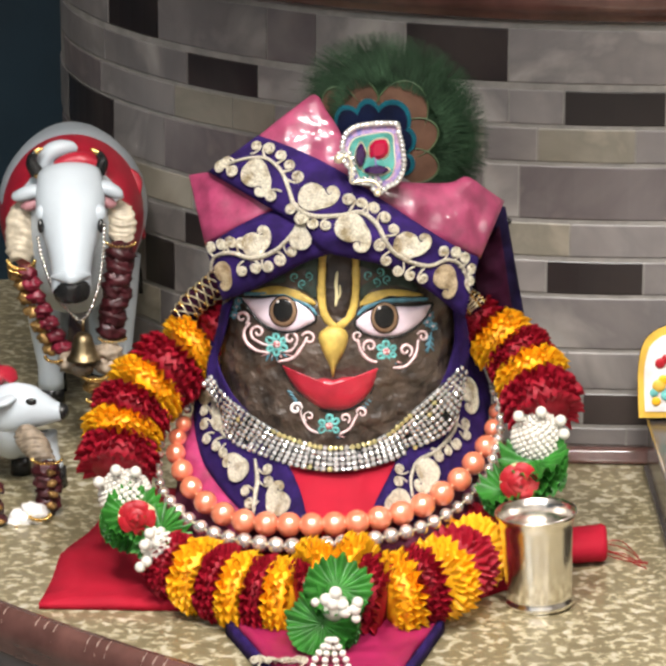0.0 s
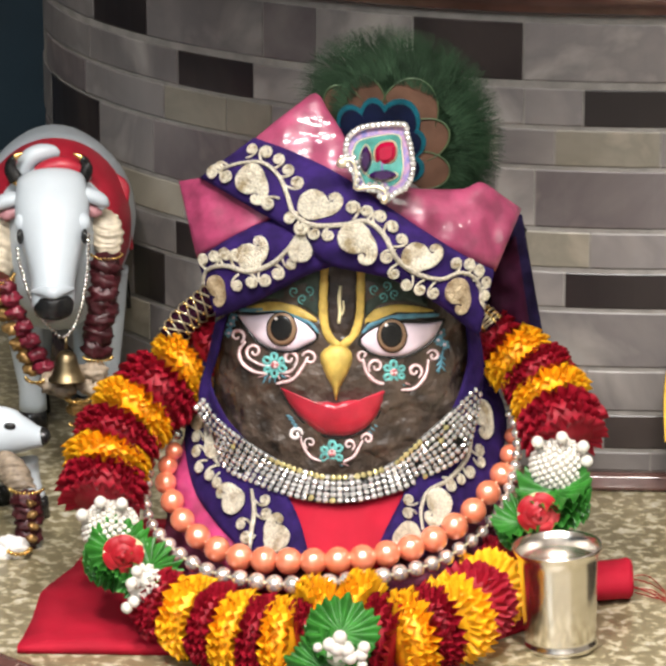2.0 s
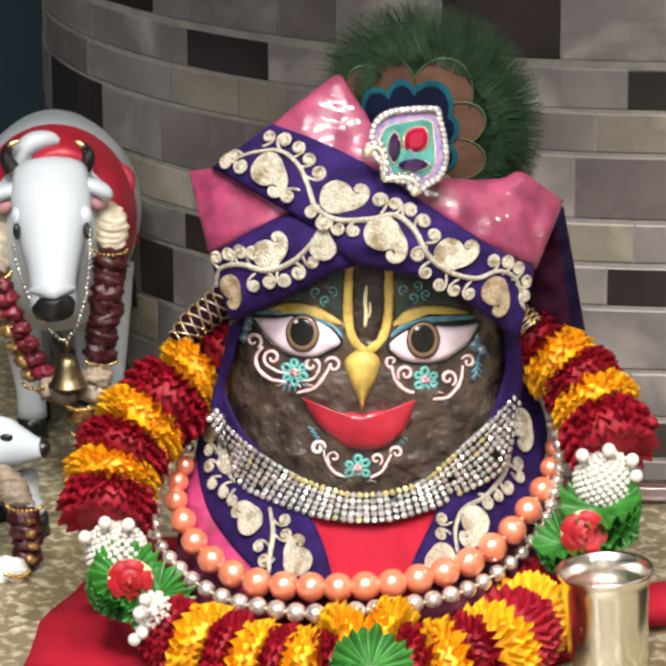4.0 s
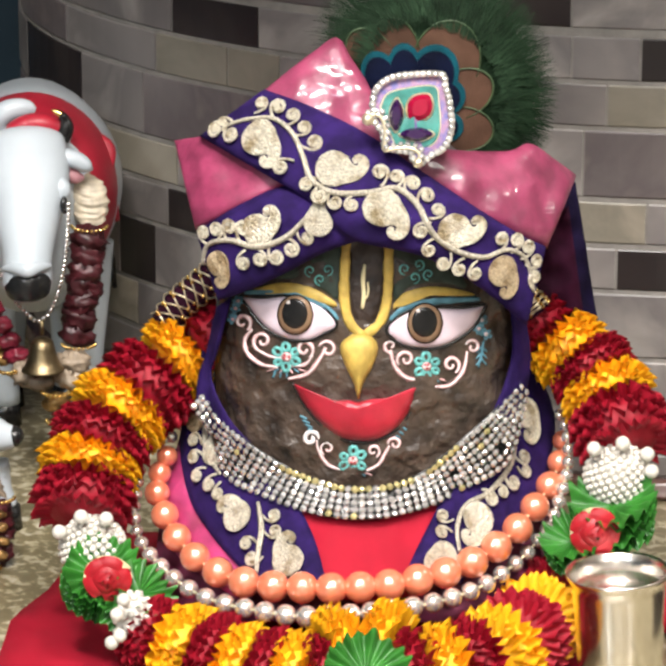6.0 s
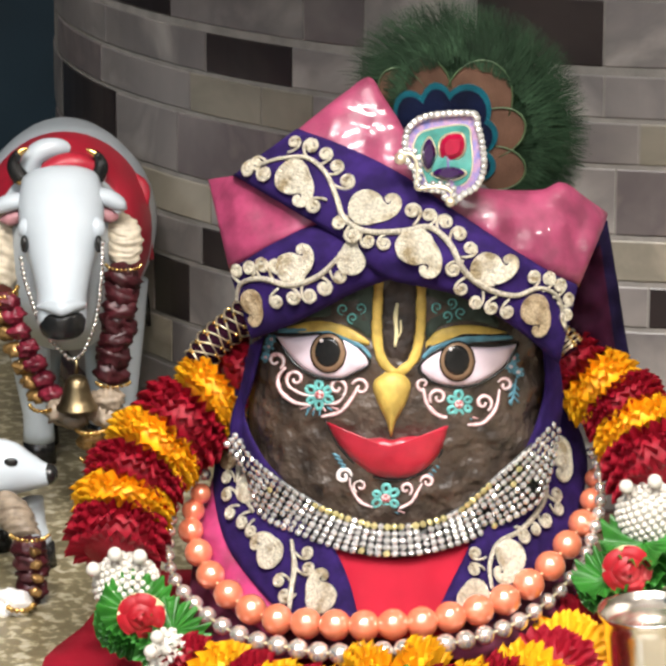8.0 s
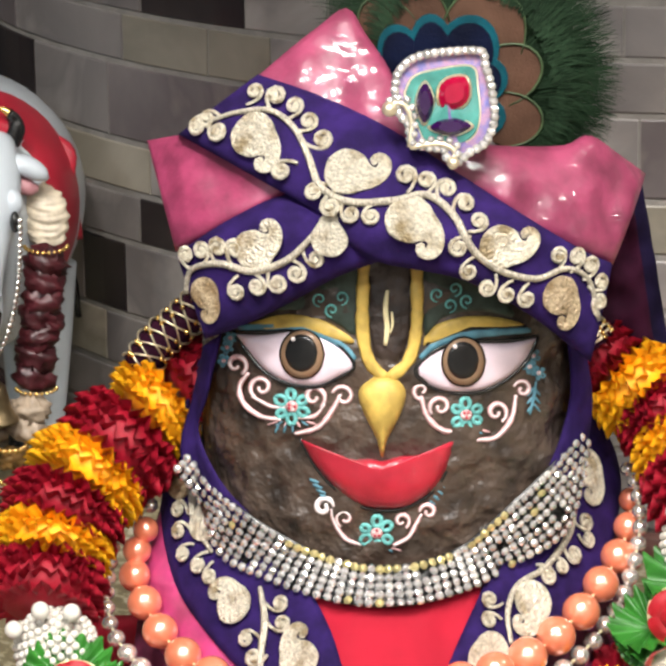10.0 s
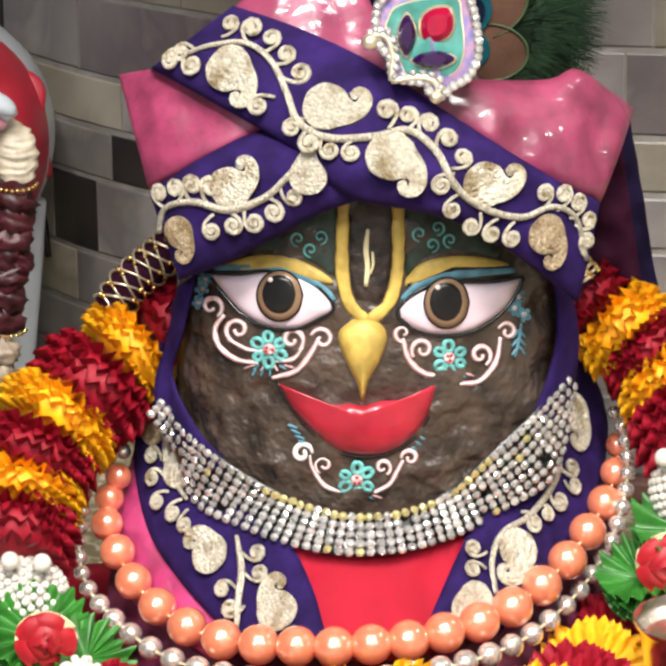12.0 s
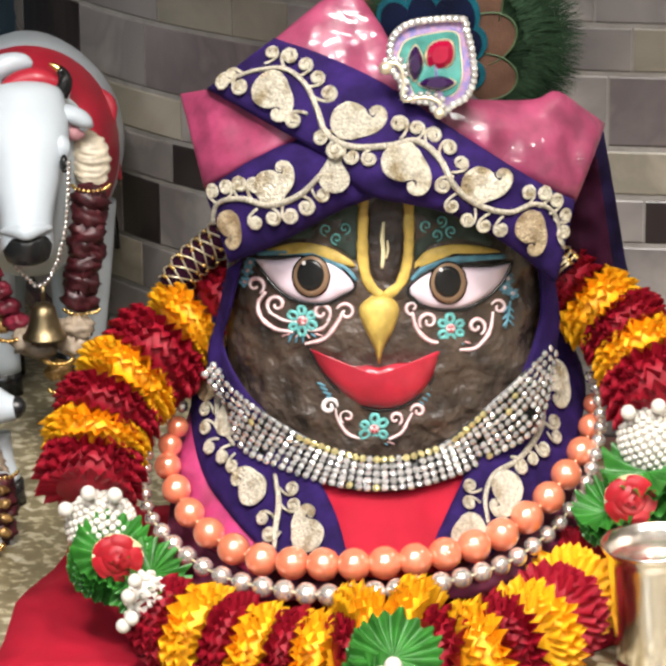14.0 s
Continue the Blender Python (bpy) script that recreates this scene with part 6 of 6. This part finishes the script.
# ---------------------------------------------------------------- the calf
def calf_statue():
    bm = bmesh.new()
    y = 0.17
    loft(bm, [(-60, 1010, y + 0.03, 30, 40), (-30, 985, y + 0.02, 48, 48), (15, 962, y + 0.005, 60, 46), (60, 958, y, 57, 42), (95, 964, y, 43, 37), (128, 969, y, 27, 27), (148, 970, y, 19, 20), (156, 972, y, 8, 10)], 0, 26)
    loft(bm, [(137, 966, y - 0.0005, 19, 20), (148, 969, y - 0.0005, 20.5, 21), (157, 971, y, 15, 15), (162, 972, y, 5, 5)], 2, 18)
    ball(bm, G(73, 946, y - 0.0115), 13 * K, (1.15, 0.5, 0.8), 14, 2)
    loft(bm, [(30, 935, y - 0.01, 8, 16), (5, 948, y - 0.016, 9, 20), (-25, 965, y - 0.016, 5, 8)], 0, 14)
    # neck, chest and body
    loft(bm, [(20, 940, y + 0.008, 44, 48), (22, 985, y + 0.012, 56, 54), (28, 1025, y + 0.022, 56, 52), (20, 1050, y + 0.032, 40, 36), (10, 1062, y + 0.036, 10, 10)], 0, 24)
    loft(bm, [(70, 1030, y + 0.03, 26, 34), (35, 1020, y + 0.03, 46, 60), (-40, 1010, y + 0.03, 62, 75), (-160, 1005, y + 0.035, 66, 78), (-240, 1040, y + 0.04, 60, 80), (-270, 1040, y + 0.04, 8, 10)], 0, 26)
    # red cloth over the neck and back
    loft(bm, [(-60, 920, y + 0.03, 20, 60), (-20, 890, y + 0.012, 26, 46), (15, 880, y + 0.01, 16, 40), (35, 898, y + 0.008, 5, 18)], 1, 16)
    for u, yy, sl in ((105, y + 0.02, 28), (45, y + 0.05, 4), (-170, y + 0.02, 0), (-150, y + 0.06, 0)):
        a = G(u, 1020, yy)
        fx = G(u + sl, 1080, yy).x
        tube(bm, curve_through([tuple(a), (a.x * 0.6 + fx * 0.4, yy, a.z * 0.6), (fx, yy, 0.014)], 12), [px(yy) * (30 - 1.0 * k) for k in range(12)], 14)
        lathe(bm, [(0.001, 0.0), (26 * px(yy), 0.0), (22 * px(yy), 0.015), (0.001, 0.016)], (fx, yy, 0.0), 16, 2)
    return solid("calf_statue", bm, [M[k] for k in COW], "small white glazed calf figurine with red cloth", "figurine")


calf_statue()
kg = thing("calf_garland", Gz(60, 1240, 0.0), "maroon, gold and cream garland round the calf's neck", "garland")
for k, (u, v) in enumerate(((108, 1105), (112, 1130), (115, 1155), (112, 1182), (100, 1205))):
    puff(kg, u, v, 0.125, 32, M["maroon_ribbon"], "maroon_knot", "dark maroon ribbon knot", k + 90)
    puff(kg, u + 10, v + 8, 0.116, 12, M["gold_ribbon"], "gold_knot", "crumpled gold ribbon knot", k + 190)
sleeve(kg, [(62, 1004, 0.152, 24), (72, 1024, 0.148, 38), (84, 1050, 0.142, 38), (102, 1080, 0.132, 30)], 8.0, "gauze")
bead_ring(kg, 110, 1080, 0.12, 36, 12, 12, 4.5)
bead_ring(kg, 92, 1210, 0.105, 26, 14, 8, 6)
for k, (u, v) in enumerate(((82, 1210), (60, 1225), (40, 1235))):
    puff(kg, u, v, 0.11, 34, M["box_white"], "cream_puff", "white ribbon puff", k + 110)
bead_ring(kg, 15, 1240, 0.095, 24, 26, 10, 6.5)
for k, (u, v) in enumerate(((2, 1262), (-12, 1225), (-18, 1190), (-20, 1150))):
    puff(kg, u, v, 0.1, 28, M["maroon_ribbon"], "maroon_knot", "dark maroon ribbon knot", k + 120)
    puff(kg, u + 12, v + 4, 0.092, 12, M["gold_ribbon"], "gold_knot", "crumpled gold ribbon knot", k + 220)


# ---------------------------------------------------------------- the small throne beside
throne = thing("toy_throne", Gz(1590, 1200, 0.0), "small arched white throne with yellow rim and floral panel", "throne")
ty = 0.205


def arch_panel(grow, y0, y1, material, name, label):
    o = curve_through([(1503, 985), (1501, 930), (1502, 860), (1515, 805), (1545, 775), (1590, 762), (1640, 775), (1672, 805), (1686, 860), (1688, 930), (1686, 985)], 50)
    cu, cv = 1595, 890
    bm = bmesh.new()
    ring = [(cu + (u - cu) * grow, cv + (v - cv) * grow) for u, v in o]
    skin(bm, [[G(u, v, y0) for u, v in ring], [G(u, v, y1) for u, v in ring]])
    return part(name, bm, material, throne, label, smooth=False)


arch_panel(1.0, ty + 0.012, ty, M["box_grey"], "back_board", "grey edged back board")
arch_panel(0.985, ty, ty - 0.003, M["box_yellow"], "arch_rim", "yellow lacquered rim")
arch_panel(0.83, ty - 0.003, ty - 0.004, M["box_white"], "panel", "white panel")
for u, v, r, key in ((1555, 855, 14, "rose"), (1568, 845, 12, "rose"), (1552, 908, 18, "box_yellow"), (1540, 925, 12, "teal_paint"), (1562, 895, 14, "petal_orange"), (1545, 945, 12, "petal_orange"), (1570, 930, 16, "teal_paint"), (1600, 880, 22, "rose"), (1620, 920, 18, "box_yellow")):
    bm = bmesh.new()
    ball(bm, G(u, v, ty - 0.005), r * K, (1, 0.3, 1), 12)
    part("floral_boss", bm, M[key], throne, "painted relief blossom")
bm = bmesh.new()
zt = G(1510, 990, ty).z
x0 = Gz(1512, 1108, 0.0).x
rings = []
for yy in (ty + 0.014, ty + 0.004, 0.12, 0.03, -0.08):
    rings.append([Vector((x0, yy, 0.0008)), Vector((x0, yy, 0.006)), Vector((x0 + 0.003, yy, 0.008)), Vector((x0 + 0.003, yy, zt - 0.006)), Vector((x0, yy, zt - 0.004)), Vector((x0, yy, zt)), Vector((x0 + 0.09, yy, zt)), Vector((x0 + 0.09, yy, 0.0008))])
skin(bm, rings)
part("seat_box", bm, M["box_grey"], throne, "grey lacquered seat box", smooth=False)
bm = bmesh.new()
tube(bm, [(x0 + 0.0005, ty + 0.01, zt + 0.001), (x0 + 0.0005, 0.1, zt + 0.001), (x0 + 0.0005, -0.08, zt + 0.001)], 0.0016, 8)
part("edge_rail", bm, M["silver"], throne, "bright metal edge rail")
